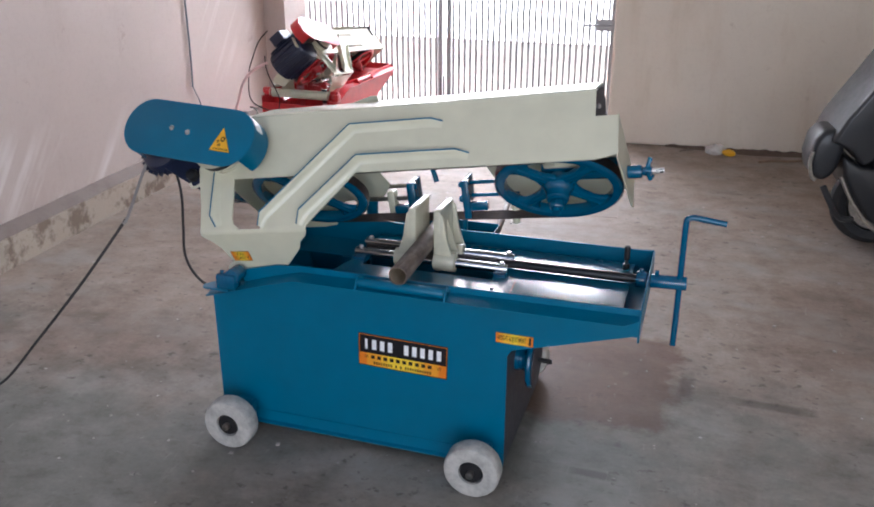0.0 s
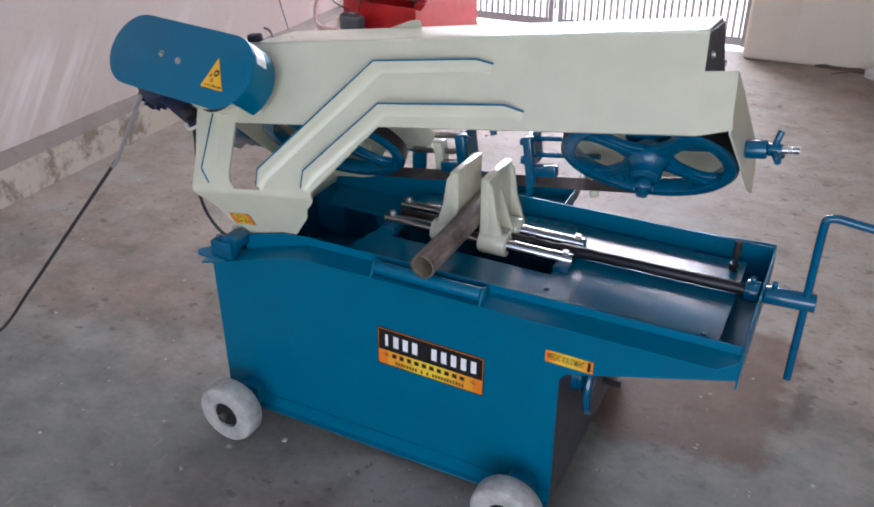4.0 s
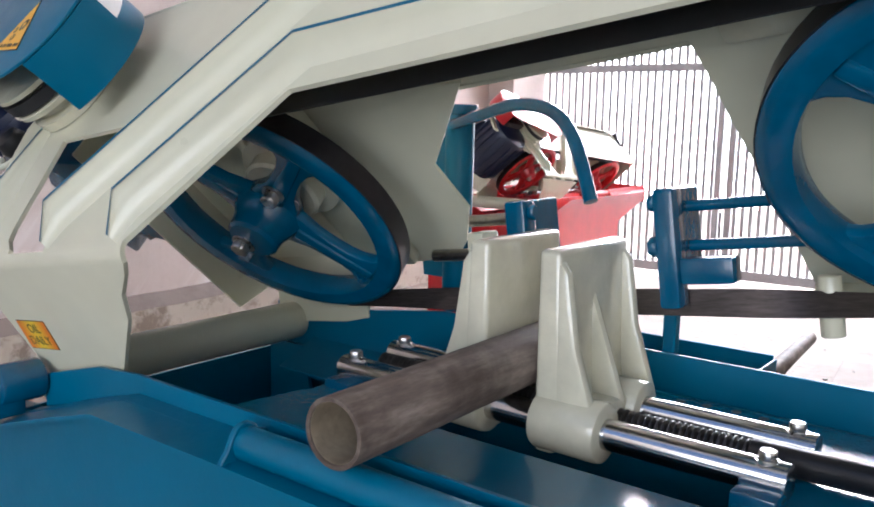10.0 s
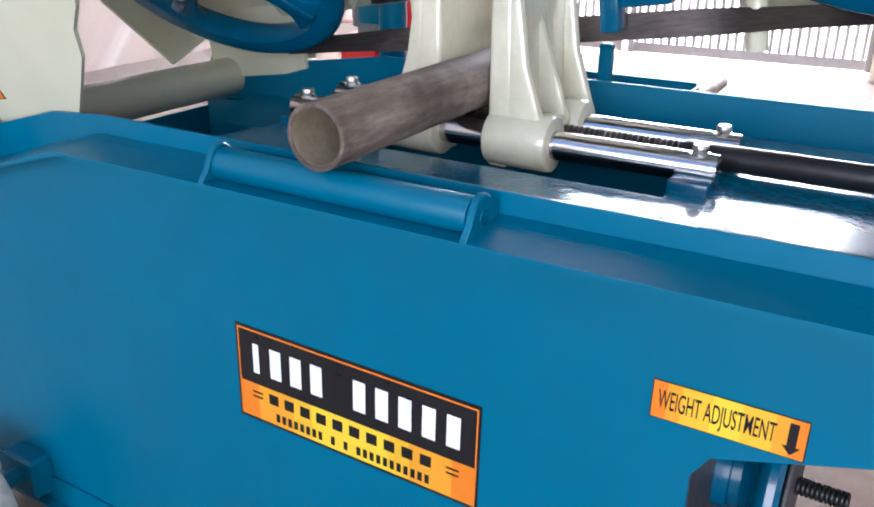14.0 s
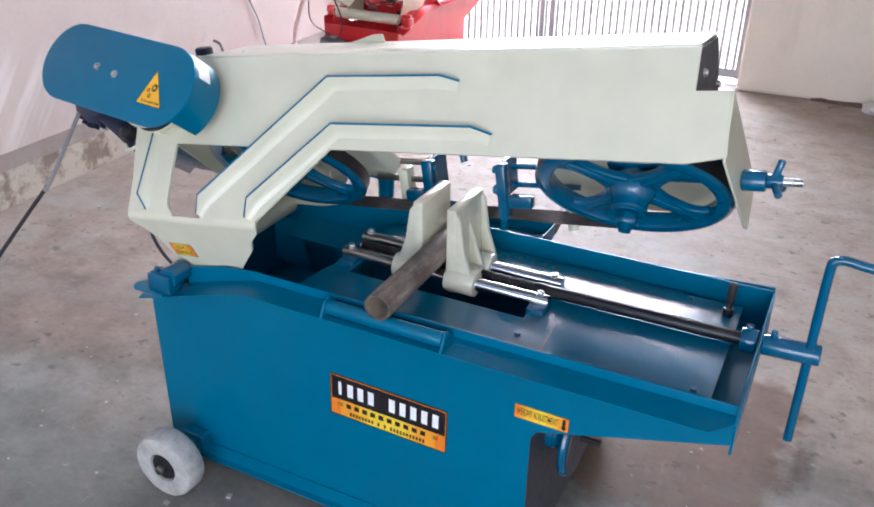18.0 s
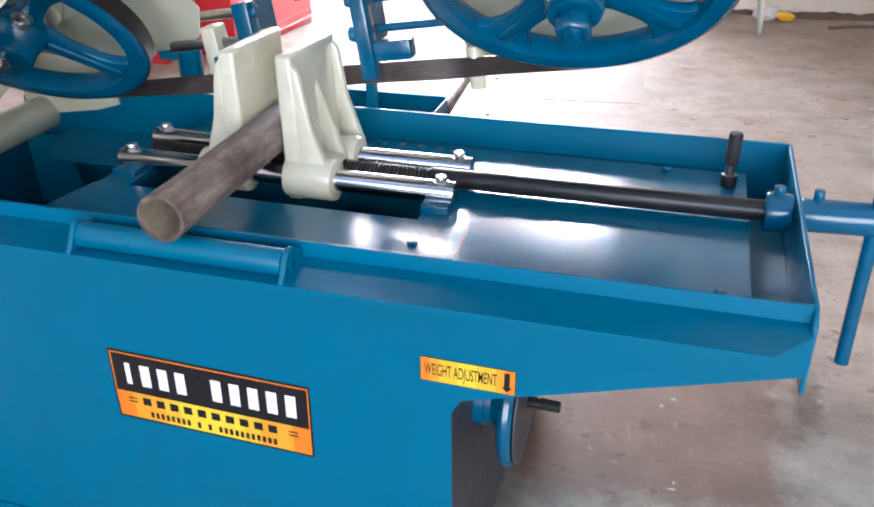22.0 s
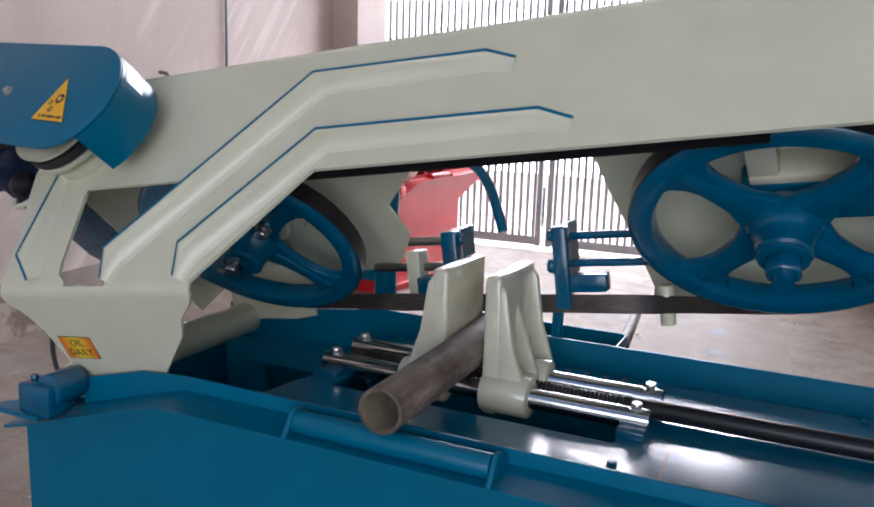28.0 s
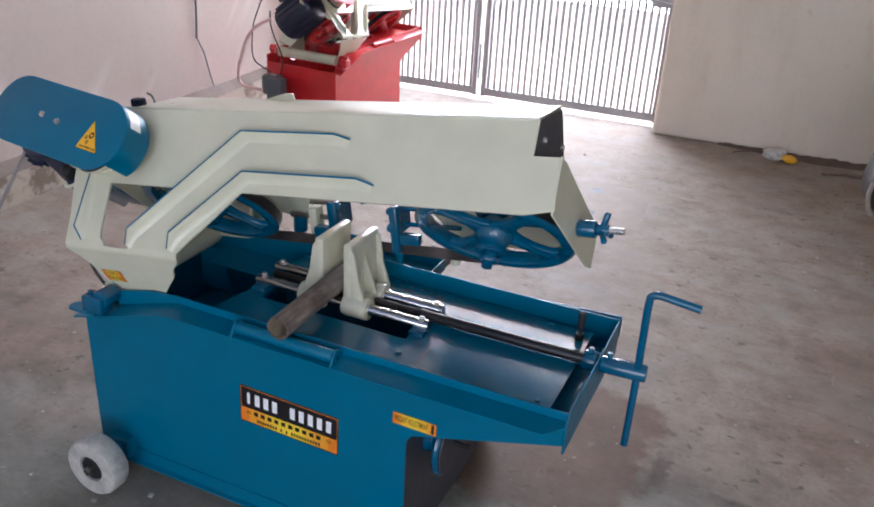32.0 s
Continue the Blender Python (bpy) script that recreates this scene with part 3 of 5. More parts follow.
def band_saw(name, label, place, turn, body_paint, arm_paint, cover_paint, swing=0.0, near=True):
    saw = thing(name, label, "band saw", place, turn)
    lvl, arm, face = arm_frame(swing)
    if not near:
        slim = Matrix.Translation((0, 0.0, -0.007)) @ Matrix.Diagonal((1, 0.811, 1, 1))
        lvl, arm, face = slim @ lvl, slim @ arm, slim @ face
    cast = BLUE_CAST if near else body_paint
    acast = CREAM_CAST if near else arm_paint

    # --- cabinet of folded sheet
    foot = 0.036 if near else 0.0
    front = [(-0.470, foot), (0.432, foot), (0.432, 0.385), (0.444, 0.404), (0.768, 0.500), (0.768, 0.544), (-0.185, 0.542), (-0.468, 0.460)]
    part("front_panel", prism(front, 0.004, "y", 0.0), body_paint, saw)
    part("end_panel", box(-0.470, -0.466, 0.004, 0.47, foot, 0.46), body_paint, saw)
    # this end takes dark grey, the other panels body_paint
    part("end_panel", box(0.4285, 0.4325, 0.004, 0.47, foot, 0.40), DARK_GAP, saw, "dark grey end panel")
    rear = [(-0.470, foot), (0.432, foot), (0.432, 0.40), (0.768, 0.50), (0.768, 0.555), (-0.470, 0.50)]
    part("rear_panel", prism(rear, 0.004, "y", 0.47), body_paint, saw)
    part("bottom_panel", box(-0.446, 0.4285, 0.004, 0.47, 0.036, 0.042), body_paint, saw)
    bm = prism([(-0.018, 0.032), (0.0, 0.032), (0.0, 0.072), (-0.0035, 0.072), (-0.005, 0.039), (-0.018, 0.036)], 0.901, "x", -0.469, 0.0008, 1)
    part("base_angle", bm, body_paint, saw)
    # --- ledge folded out along the front, with the tray wall standing on it
    def strip(name, ends, y0, y1, lift0, lift1, drop=0.0):
        own = bmesh.new()
        ring = []
        for x, z, top in ends:
            lo, hi = z + lift0, (top if lift1 is None else z + lift1)
            ring.append([own.verts.new(v) for v in ((x, y0, lo - drop), (x, y0, hi - drop), (x, y1, hi), (x, y1, lo))])
        for p, q in zip(ring, ring[1:]):
            for k in range(4):
                own.faces.new((p[k], p[(k + 1) % 4], q[(k + 1) % 4], q[k]))
        own.faces.new(ring[0])
        own.faces.new(ring[-1])
        bevel(own, 0.0012, 2, 40)
        return part(name, own, body_paint, saw)

    ends = [(-0.470, 0.462, 0.500), (-0.40, 0.480, 0.520), (-0.26, 0.523, 0.556), (-0.185, 0.544, 0.5625), (0.003, 0.545, 0.5625)]
    strip("front_ledge", ends, -0.035, 0.018, -0.004, 0.0, 0.007)
    strip("tray_wall", [(-0.37, 0.487, 0.527)] + ends[2:], 0.0185, 0.0225, -0.06, None)
    right = [(0.265, 0.545, 0.5625), (0.735, 0.547, 0.565)]
    strip("front_ledge", right, -0.035, 0.018, -0.004, 0.0, 0.007)
    strip("tray_wall", [(0.265, 0.545, 0.5625), (0.768, 0.547, 0.565)], 0.0185, 0.0225, -0.06, None)
    own = bmesh.new()
    own.faces.new([own.verts.new(v) for v in ((0.735, -0.035, 0.540), (0.769, 0.0, 0.5446), (0.769, 0.018, 0.547), (0.735, 0.018, 0.547))])
    ex = bmesh.ops.extrude_face_region(own, geom=list(own.faces))["geom"]
    bmesh.ops.translate(own, vec=(0, 0, -0.004), verts=[g for g in ex if isinstance(g, bmesh.types.BMVert)])
    part("ledge_corner", own, body_paint, saw, "", None, None)
    strip("roller_ledge", [(0.003, 0.538, 0), (0.265, 0.538, 0)], -0.035, 0.018, -0.004, 0.0)
    strip("tray_wall", [(0.003, 0.538, 0.5625), (0.265, 0.538, 0.5625)], 0.0185, 0.0225, -0.06, None)
    # --- chip tray: floor, walls, loose bed plate with a slot
    part("tray_floor", box(0.60, 0.768, 0.023, 0.428, 0.484, 0.488), body_paint, saw)
    part("sump_floor", box(-0.457, 0.42, 0.005, 0.468, 0.30, 0.304), body_paint, saw)
    part("sump_wall", box(0.598, 0.602, 0.023, 0.428, 0.458, 0.52), body_paint, saw)
    part("tray_wall", prism([(0.004, 0.478), (0.432, 0.478), (0.428, 0.569), (0.020, 0.565), (0.004, 0.552)], 0.0045, "x", 0.768, 0.001, 1), body_paint, saw)
    part("tray_wall", prism([(-0.44, 0.478), (0.77, 0.478), (0.77, 0.570), (-0.12, 0.570), (-0.33, 0.54), (-0.44, 0.54)], 0.0045, "y", 0.424, 0.001, 1), body_paint, saw)
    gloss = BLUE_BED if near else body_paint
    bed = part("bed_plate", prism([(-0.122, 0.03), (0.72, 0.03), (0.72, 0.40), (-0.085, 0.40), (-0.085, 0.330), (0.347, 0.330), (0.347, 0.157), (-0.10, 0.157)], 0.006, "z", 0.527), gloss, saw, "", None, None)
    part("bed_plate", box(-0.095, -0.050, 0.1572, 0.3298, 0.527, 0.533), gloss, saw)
    part("seam", prism([(0.414, 0.062), (0.416, 0.062), (0.411, 0.165), (0.409, 0.165)], 0.0005, "z", 0.533), BLACK, bed)
    part("bed_rail", prism([(-0.09, 0.42), (0.40, 0.42), (0.598, 0.468), (0.598, 0.5265), (-0.09, 0.5265)], 0.0265, "y", 0.0235), body_paint, saw)
    part("bed_rail", prism([(-0.09, 0.42), (0.40, 0.42), (0.598, 0.468), (0.598, 0.5265), (-0.09, 0.5265)], 0.027, "y", 0.4), body_paint, saw)
    for x, y in ((0.36, 0.096), (0.69, 0.075), (0.62, 0.385)):
        part("bed_bolt", hexbolt(0.006, 0.005, (x, y, 0.533)), body_paint, bed)
    if near:
        for k in range(7):
            a = radians(18 + 22 * k)
            part("bed_hole", rod((0.27 + 0.085 * math.cos(a) * 0.9, 0.36 + 0.03 * math.sin(a), 0.5328), (0.27 + 0.085 * math.cos(a) * 0.9, 0.36 + 0.03 * math.sin(a), 0.5335), 0.005, 14), BLACK, bed)
    # well at the pivot end: upright stiffeners and a sloping baffle
    part("stiffener", prism([(0.05, 0.31), (0.17, 0.31), (0.155, 0.5205), (0.06, 0.5205)], 0.005, "x", -0.118), body_paint, saw)
    part("stiffener", prism([(0.20, 0.31), (0.335, 0.31), (0.335, 0.5205), (0.215, 0.5205)], 0.005, "x", -0.100), body_paint, saw)
    part("stiffener", prism([(-0.19, 0.31), (-0.165, 0.31), (-0.16, 0.47), (-0.195, 0.47)], 0.005, "y", 0.33), body_paint, saw)
    part("baffle", prism([(0.355, 0.460), (0.428, 0.492), (0.428, 0.496), (0.355, 0.464)], 0.26, "x", -0.36), body_paint, saw)
    part("pivot_rib", prism([(-0.43, 0.36), (-0.33, 0.36), (-0.36, 0.485), (-0.43, 0.485)], 0.006, "y", 0.40), body_paint, saw)
    # --- stock roller between two ears on the lip
    part("stock_roller", rod((0.009, -0.008, 0.550), (0.257, -0.008, 0.550), 0.0145, 28, 0.001), body_paint, saw)
    for x in (0.003, 0.259):
        ear = [(-0.034, 0.536), (0.016, 0.536), (0.016, 0.556)] + arc(-0.008, 0.553, 0.015, 0, 180, 8)[1:-1] + [(-0.027, 0.548), (-0.034, 0.540)]
        e = part("roller_ear", prism(ear, 0.006, "x", x, 0.001, 1), body_paint, saw)
        part("shaft_end", rod((x - 0.001, -0.008, 0.550), (x + 0.007, -0.008, 0.550), 0.006, 14), cast, e)

    # --- pivot: bearing blocks and tube
    for y0, y1 in ((-0.045, -0.005), (0.44, 0.475)):
        b = part("bearing_block", box(-0.426, -0.366, y0, y1, 0.487 if y0 < 0 else 0.5, 0.530, 0.005, 2), cast, saw)
        part("boss", rod((-0.380, y0 + 0.012, 0.522), (-0.380, y1 + 0.022, 0.522), 0.023, 24, 0.003), cast, b)
        part("grease_bolt", hexbolt(0.006, 0.008, (-0.414, (y0 + y1) / 2, 0.529)), cast, b)
    part("tongue_plate", prism([(-0.385, -0.050), (-0.452, -0.050)] + arc(-0.458, -0.033, 0.017, 265, 130, 8) + [(-0.445, 0.012), (-0.385, 0.020)], 0.006, "z", 0.482, 0.001, 1), body_paint, saw)
    part("pivot_tube", rod((-0.40, 0.034, 0.515), (-0.40, 0.44, 0.515), 0.028, 32, 0.001), arm_paint, saw, "cream pivot tube")

    # --- vice
    for y in (0.213, 0.295):
        g = part("guide_bar", rod((-0.093, y, 0.547), (0.378, y, 0.547), 0.0138, 32, 0.0015), STEEL, saw, "polished steel guide bar")
        for x in (-0.076, 0.360):
            part("bolt", hexbolt(0.0075, 0.008, (x, y, 0.560)), BOLT, g)
    for x in (-0.073, 0.360):
        for y in (0.213, 0.295):
            part("bar_support", box(x - 0.0178, x + 0.0178, y - (0.034 if y < 0.25 else 0.0172), y + 0.0172, 0.50, 0.5420, 0.003, 2), cast, saw)
    bm = bmesh.new()
    n = 74 if near else 12
    for k in range(n):
        x = -0.075 + k * 0.41 / n
        lathe([(0.0075, 0), (0.0105, 0.41 / n * 0.3), (0.0105, 0.41 / n * 0.55), (0.0075, 0.41 / n * 0.9), (0.0075, 0.41 / n)], 16, bm, Matrix.Translation((x, 0.256, 0.547)) @ Matrix.Rotation(radians(90), 4, "Y"))
    scr = part("vice_screw", bm, THREAD, saw, "oiled steel vice screw", None, 50)
    part("screw_sleeve", rod((0.335, 0.256, 0.547), (0.752, 0.256, 0.548), 0.0125, 24, 0.001), BLACK, scr, "black screw shaft")
    j1 = part("vice_jaw", jaw_mesh(-1, 0.706, 0.522), acast, saw, "cream cast vice jaw", Matrix.Translation((0.1025, 0, 0)))
    j2 = part("vice_jaw", jaw_mesh(1, 0.705, 0.519), acast, saw, "cream cast vice jaw", Matrix.Translation((0.1562, 0, 0)))
    # crank at the tray's end
    col = part("collar", rod((0.735, 0.256, 0.548), (0.764, 0.256, 0.548), 0.023, 28, 0.003), cast, saw)
    part("set_screw", hexbolt(0.007, 0.012, (0.748, 0.256, 0.568)), cast, col)
    hub = part("crank_hub", rod((0.773, 0.256, 0.548), (0.872, 0.2595, 0.550), 0.0195, 28, 0.003), cast, saw)
    part("set_screw", hexbolt(0.0065, 0.014, (0.79, 0.256, 0.566)), cast, hub)
    part("crank_handle", hose([(0.853, 0.250, 0.362), (0.853, 0.255, 0.50), (0.852, 0.250, 0.64), (0.852, 0.246, 0.725), (0.856, 0.246, 0.742), (0.872, 0.247, 0.747), (0.90, 0.247, 0.744), (0.955, 0.248, 0.737)], 0.0085, 14), cast, saw)
    # stop pin with black grip
    pin = part("stop_pin", rod((0.697, 0.355, 0.533), (0.697, 0.355, 0.549), 0.010, 18, 0.001), BLACK, saw)
    part("pin_stem", rod((0.697, 0.355, 0.549), (0.697, 0.355, 0.570), 0.0055, 14), SCREW, pin)
    part("grip", rod((0.697, 0.355, 0.562), (0.698, 0.353, 0.605), 0.0085, 18, 0.003), RUBBER, pin)

    # --- feed-weight adjuster under the tray: flared boss, flange and stud
    m = Matrix.Translation((0.433, 0.128, 0.317)) @ Matrix.Rotation(radians(90), 4, "Y")
    lever = part("weight_boss", lathe([(0.0, 0.0), (0.038, 0.0), (0.038, 0.012), (0.035, 0.013), (0.035, 0.021), (0.040, 0.028), (0.052, 0.035), (0.064, 0.037), (0.074, 0.037), (0.080, 0.040), (0.083, 0.045), (0.082, 0.051), (0.078, 0.055), (0.0, 0.056)], 40, None, m), cast, saw)
    part("flange", lathe([(0.0, 0.0565), (0.076, 0.0565), (0.077, 0.0575), (0.076, 0.0595), (0.0, 0.060)], 40, None, m), DARK_GAP, lever, "dark backing disc")
    own = bmesh.new()
    for k in range(11):
        lathe([(0.0062, 0), (0.0078, 0.0012), (0.0078, 0.0024), (0.0062, 0.0037)], 14, own, m @ Matrix.Translation((0, 0, 0.060 + k * 0.0037)))
    part("threaded_stud", own, BLACK, lever, "black threaded stud")
    # --- coolant pump behind the end panel
    pump = part("coolant_pump", lathe([(0.0, 0.0), (0.06, 0.0), (0.064, 0.01), (0.064, 0.09), (0.056, 0.105), (0.0, 0.11)], 32, None, Matrix.Translation((-0.56, 0.38, 0.30))), BLACK if near else GREY_BOX, saw, "black coolant pump")
    part("pump_bracket", box(-0.52, -0.4585, 0.35, 0.41, 0.31, 0.32, 0.002, 1), body_paint, pump)
    part("pump_label", box(-0.575, -0.545, 0.345, 0.385, 0.4095, 0.4115), WHITE, pump, "white paper label")

    # --- castors
    for x, y, s in () if not near else ((-0.383, -0.103, -1), (0.370, -0.103, -1), (-0.383, 0.575, 1), (0.370, 0.575, 1)):
        m = Matrix.Translation((x, y, 0.0795)) @ Matrix.Rotation(radians(-90 * s), 4, "X")
        w = part("castor", lathe([(0.036, -0.026), (0.068, -0.029), (0.0755, -0.026), (0.0795, -0.018), (0.0795, 0.018), (0.0755, 0.026), (0.068, 0.029), (0.036, 0.026), (0.034, 0.018), (0.034, -0.018)], 48, None, m, True), NYLON, saw, "scuffed white nylon castor")
        part("hub", lathe([(0.0, 0.024), (0.030, 0.024), (0.035, 0.016), (0.035, -0.016), (0.0, -0.02)], 28, None, m), BLACK, w)
        part("axle_end", rod((x, y + s * 0.022, 0.0795), (x, y + s * 0.042, 0.0795), 0.0105, 18, 0.003), SCREW, w)
        part("axle", rod((x, y - s * 0.02, 0.0795), (x, y - s * 0.11, 0.0795), 0.011, 16), body_paint, w)
        part("bracket", box(x - 0.03, x + 0.03, min(y - s * 0.075, y - s * 0.105), max(y - s * 0.075, y - s * 0.105), 0.05, 0.105, 0.004, 1), body_paint, w)

    # --- arm: slanting front plate with its fork
    bm = prism([(-0.526, 0.0), (0.623, 0.0), (0.684, 0.012), (0.677, 0.118), (0.624, 0.118), (0.624, 0.196), (-0.45, 0.196), (-0.50, 0.11), (-0.534, 0.038)], -0.005, "z", 0.0)
    prism([(-0.494, -0.150), (-0.372, -0.150), (-0.388, -0.138), (-0.394, -0.122), (-0.408, 0.0), (-0.526, 0.0), (-0.505, -0.081)], -0.005, "z", 0.0, 0, 1, bm)
    prism([(-0.298, -0.150), (-0.158, -0.150), (-0.026, 0.0), (-0.192, 0.0)], -0.005, "z", 0.0, 0, 1, bm)
    plate = part("arm_front_plate", bm, arm_paint, saw, "cream front plate of the saw arm", face, None)
    # rounded fold under the fork, then the drop plate
    turn, bend = radians(63), 0.020
    own = bmesh.new()
    for k0, k1, u0, u1 in ((0, 2, -0.494, -0.372), (0, 2, -0.298, -0.158), (2, 8, -0.494, -0.158)):
        rings = []
        for k in range(k0, k1 + 1):
            q = turn * k / 8
            rings.append([own.verts.new((u, -0.150 - w * math.sin(q), w * math.cos(q) - bend)) for u, w in ((u0, bend), (u1, bend), (u1, bend - 0.005), (u0, bend - 0.005))])
        for p, q in zip(rings, rings[1:]):
            for k in range(4):
                own.faces.new((p[k], p[(k + 1) % 4], q[(k + 1) % 4], q[k]))
        own.faces.new(rings[0])
        own.faces.new(rings[-1])
    part("fold", own, arm_paint, saw, "", face, 30)
    down = Matrix.Translation((0, -0.150 - bend * math.sin(turn), bend * math.cos(turn) - bend)) @ Matrix.Rotation(turn, 4, "X")
    drop = [(-0.494, 0.0), (-0.158, 0.0), (-0.166, -0.012), (-0.190, -0.034), (-0.203, -0.062), (-0.262, -0.122), (-0.278, -0.142), (-0.425, -0.142), (-0.452, -0.05), (-0.472, -0.022), (-0.490, -0.008)]
    part("drop_plate", prism(drop, -0.005, "z", 0.0, 0.0, 1), arm_paint, saw, "", face @ down, None)
    # pressed stiffening ribs with blue paint lines along their tops
    for rib in ([(-0.304, -0.147), (-0.290, -0.116), (-0.048, 0.132), (0.184, 0.137), (0.217, 0.132)], [(-0.182, -0.146), (-0.168, -0.114), (-0.016, 0.038), (0.262, 0.042), (0.298, 0.034)], [(-0.440, -0.146), (-0.449, -0.120), (-0.476, 0.03)]):
        own = bmesh.new()
        lines = []
        for i, (u, s) in enumerate(rib):
            p, q = Vector(rib[max(i - 1, 0)]), Vector(rib[min(i + 1, len(rib) - 1)])
            d = (q - p).normalized()
            o = Vector((-d.y, d.x))
            if o.y < 0 and abs(d.x) > 0.4:
                o = -o
            h = 0.003 if i in (0, len(rib) - 1) else (0.016 if i == 3 else 0.027)
            lines.append([own.verts.new((u + o.x * a, s + o.y * a, z)) for a, z in ((0.004, -0.004), (0.004, h), (0.0008, h), (-0.0035, h * 0.6), (-0.008, h * 0.22), (-0.014, 0.0012), (-0.019, -0.001), (-0.021, -0.004))])
        for p, q in zip(lines, lines[1:]):
            for k in range(7):
                own.faces.new((p[k], p[k + 1], q[k + 1], q[k]))
        r = part("stiffening_rib", own, arm_paint, saw, "", face, 62)
        own = bmesh.new()
        for (p, q) in zip(lines_xy(rib), lines_xy(rib)[1:]):
            for k in (0, 1):
                own.faces.new([own.verts.new(v) for v in (p[k], q[k], q[k + 1], p[k + 1])])
        part("paint_line", own, body_paint if near else arm_paint, r, "blue edge line", None, None)
    # hood over the arm: top, back, dark end
    part("hood_top", prism([(0.1905, 0.1545), (0.346, 0.1445), (0.346, 0.1395), (0.1905, 0.1495)], 1.02, "x", -0.40, 0.0015, 2), arm_paint, saw, "", lvl)
    part("hood_back", prism([(0.252, 0.004), (0.256, 0.001), (0.346, 0.055), (0.346, 0.139), (0.342, 0.139), (0.342, 0.058)], 1.02, "x", -0.40), arm_paint, saw, "", lvl, None)
    part("hood_end", prism([(0.145, 0.09), (0.192, 0.148), (0.341, 0.138), (0.341, -0.07)], 0.003, "x", 0.6205), DARK_GAP, saw, "dark end plate with bolts", lvl)
    for v, w in ((0.215, 0.105), (0.325, 0.06)):
        part("end_bolt", hexbolt(0.006, 0.005, (0.6245, v, w), (1, 0, 0)), BOLT, saw, "", lvl)
    # web behind the wheels, with the throat cut out
    web = [(-0.49, -0.006), (0.678, -0.006), (0.678, -0.33), (0.61, -0.438), (0.292, -0.438), (0.280, -0.26), (0.274, -0.20), (0.271, -0.152), (0.266, -0.107), (0.045, -0.107), (-0.140, -0.082), (-0.108, -0.345), (-0.125, -0.372), (-0.25, -0.378), (-0.30, -0.445), (-0.44, -0.452), (-0.49, -0.37)]
    part("arm_web", prism([(u, -n) for u, n in web], 0.006, "z", 0.0), arm_paint, saw, "", arm @ Matrix.Translation((0, 0.112, 0)) @ Matrix.Rotation(radians(-90), 4, "X"), None)
    part("arm_end_plate", prism([(-0.0085, 0.0145), (0.1075, 0.0285), (0.115, -0.316), (0.02, -0.316), (0.006, -0.27)], 0.004, "x", 0.6785, 0.0008, 1), arm_paint, saw, "", arm)
    part("arm_side_plate", prism([(0.02, -0.03), (0.1115, -0.03), (0.1115, -0.40), (0.022, -0.36)], 0.004, "x", -0.492, 0.0008, 1), arm_paint, saw, "", arm)
    gear = part("gear_case", prism([(-0.4925, -0.05), (-0.575, -0.035), (-0.612, -0.07), (-0.612, -0.185), (-0.592, -0.225), (-0.542, -0.187), (-0.4925, -0.205)], 0.07, "y", 0.022, 0.004, 2), cast, saw, "", arm)
    for u in (-0.535, -0.508):
        part("case_bolt", hexbolt(0.009, 0.012, (u, 0.034, -0.192), (0, 0, -1)), BLACK, gear)
    part("back_flange", box(0.292, 0.61, 0.096, 0.1115, -0.438, -0.434), arm_paint, saw, "", arm)
    part("back_flange", box(-0.42, -0.31, 0.09, 0.1115, -0.448, -0.444), arm_paint, saw, "", arm)
    # stepped boxes and weld beads on the web behind the tension wheel
    part("web_step", box(0.30, 0.675, 0.092, 0.1117, -0.105, -0.03, 0.004, 2), acast, saw, "", arm)
    for u0, u1, n0, n1 in ((0.455, 0.490, -0.150, -0.045), (0.585, 0.625, -0.150, -0.045), (0.455, 0.625, -0.166, -0.150)):
        part("slide_frame", box(u0, u1, 0.070, 0.1118, n0, n1, 0.004, 2), acast, saw, "", arm)
    for u0 in (0.33, 0.40, 0.47, 0.55, 0.64):
        part("weld_bead", hose([(u0, 0.1105, -0.109), (u0 + 0.01, 0.108, -0.111), (u0 + 0.022, 0.1105, -0.108)], 0.0035, 8), acast, saw, "", arm)
    own = bmesh.new()
    vs = [own.verts.new(v) for v in ((-0.142, 0.107, -0.078), (0.040, 0.107, -0.100), (-0.059, 0.107, -0.204), (-0.054, 0.107, -0.276), (-0.092, 0.107, -0.335), (-0.108, 0.107, -0.350))]
    own.faces.new(vs[:3] + vs[5:])
    own.faces.new((vs[2], vs[3], vs[4], vs[5]))
    ex = bmesh.ops.extrude_face_region(own, geom=list(own.faces))["geom"]
    bmesh.ops.translate(own, vec=(0, 0.004, 0), verts=[g for g in ex if isinstance(g, bmesh.types.BMVert)])
    part("throat_plate", own, arm_paint, saw, "", arm, None)
    for u0 in (-0.20, -0.31):
        part("web_bar", box(u0, u0 + 0.018, 0.092, 0.111, -0.36, -0.03, 0.004, 2), arm_paint, saw, "", arm)
    part("guide_bracket", box(-0.082, -0.058, 0.388, 0.425, -0.235, -0.150, 0.004, 2), arm_paint, saw, "", lvl)
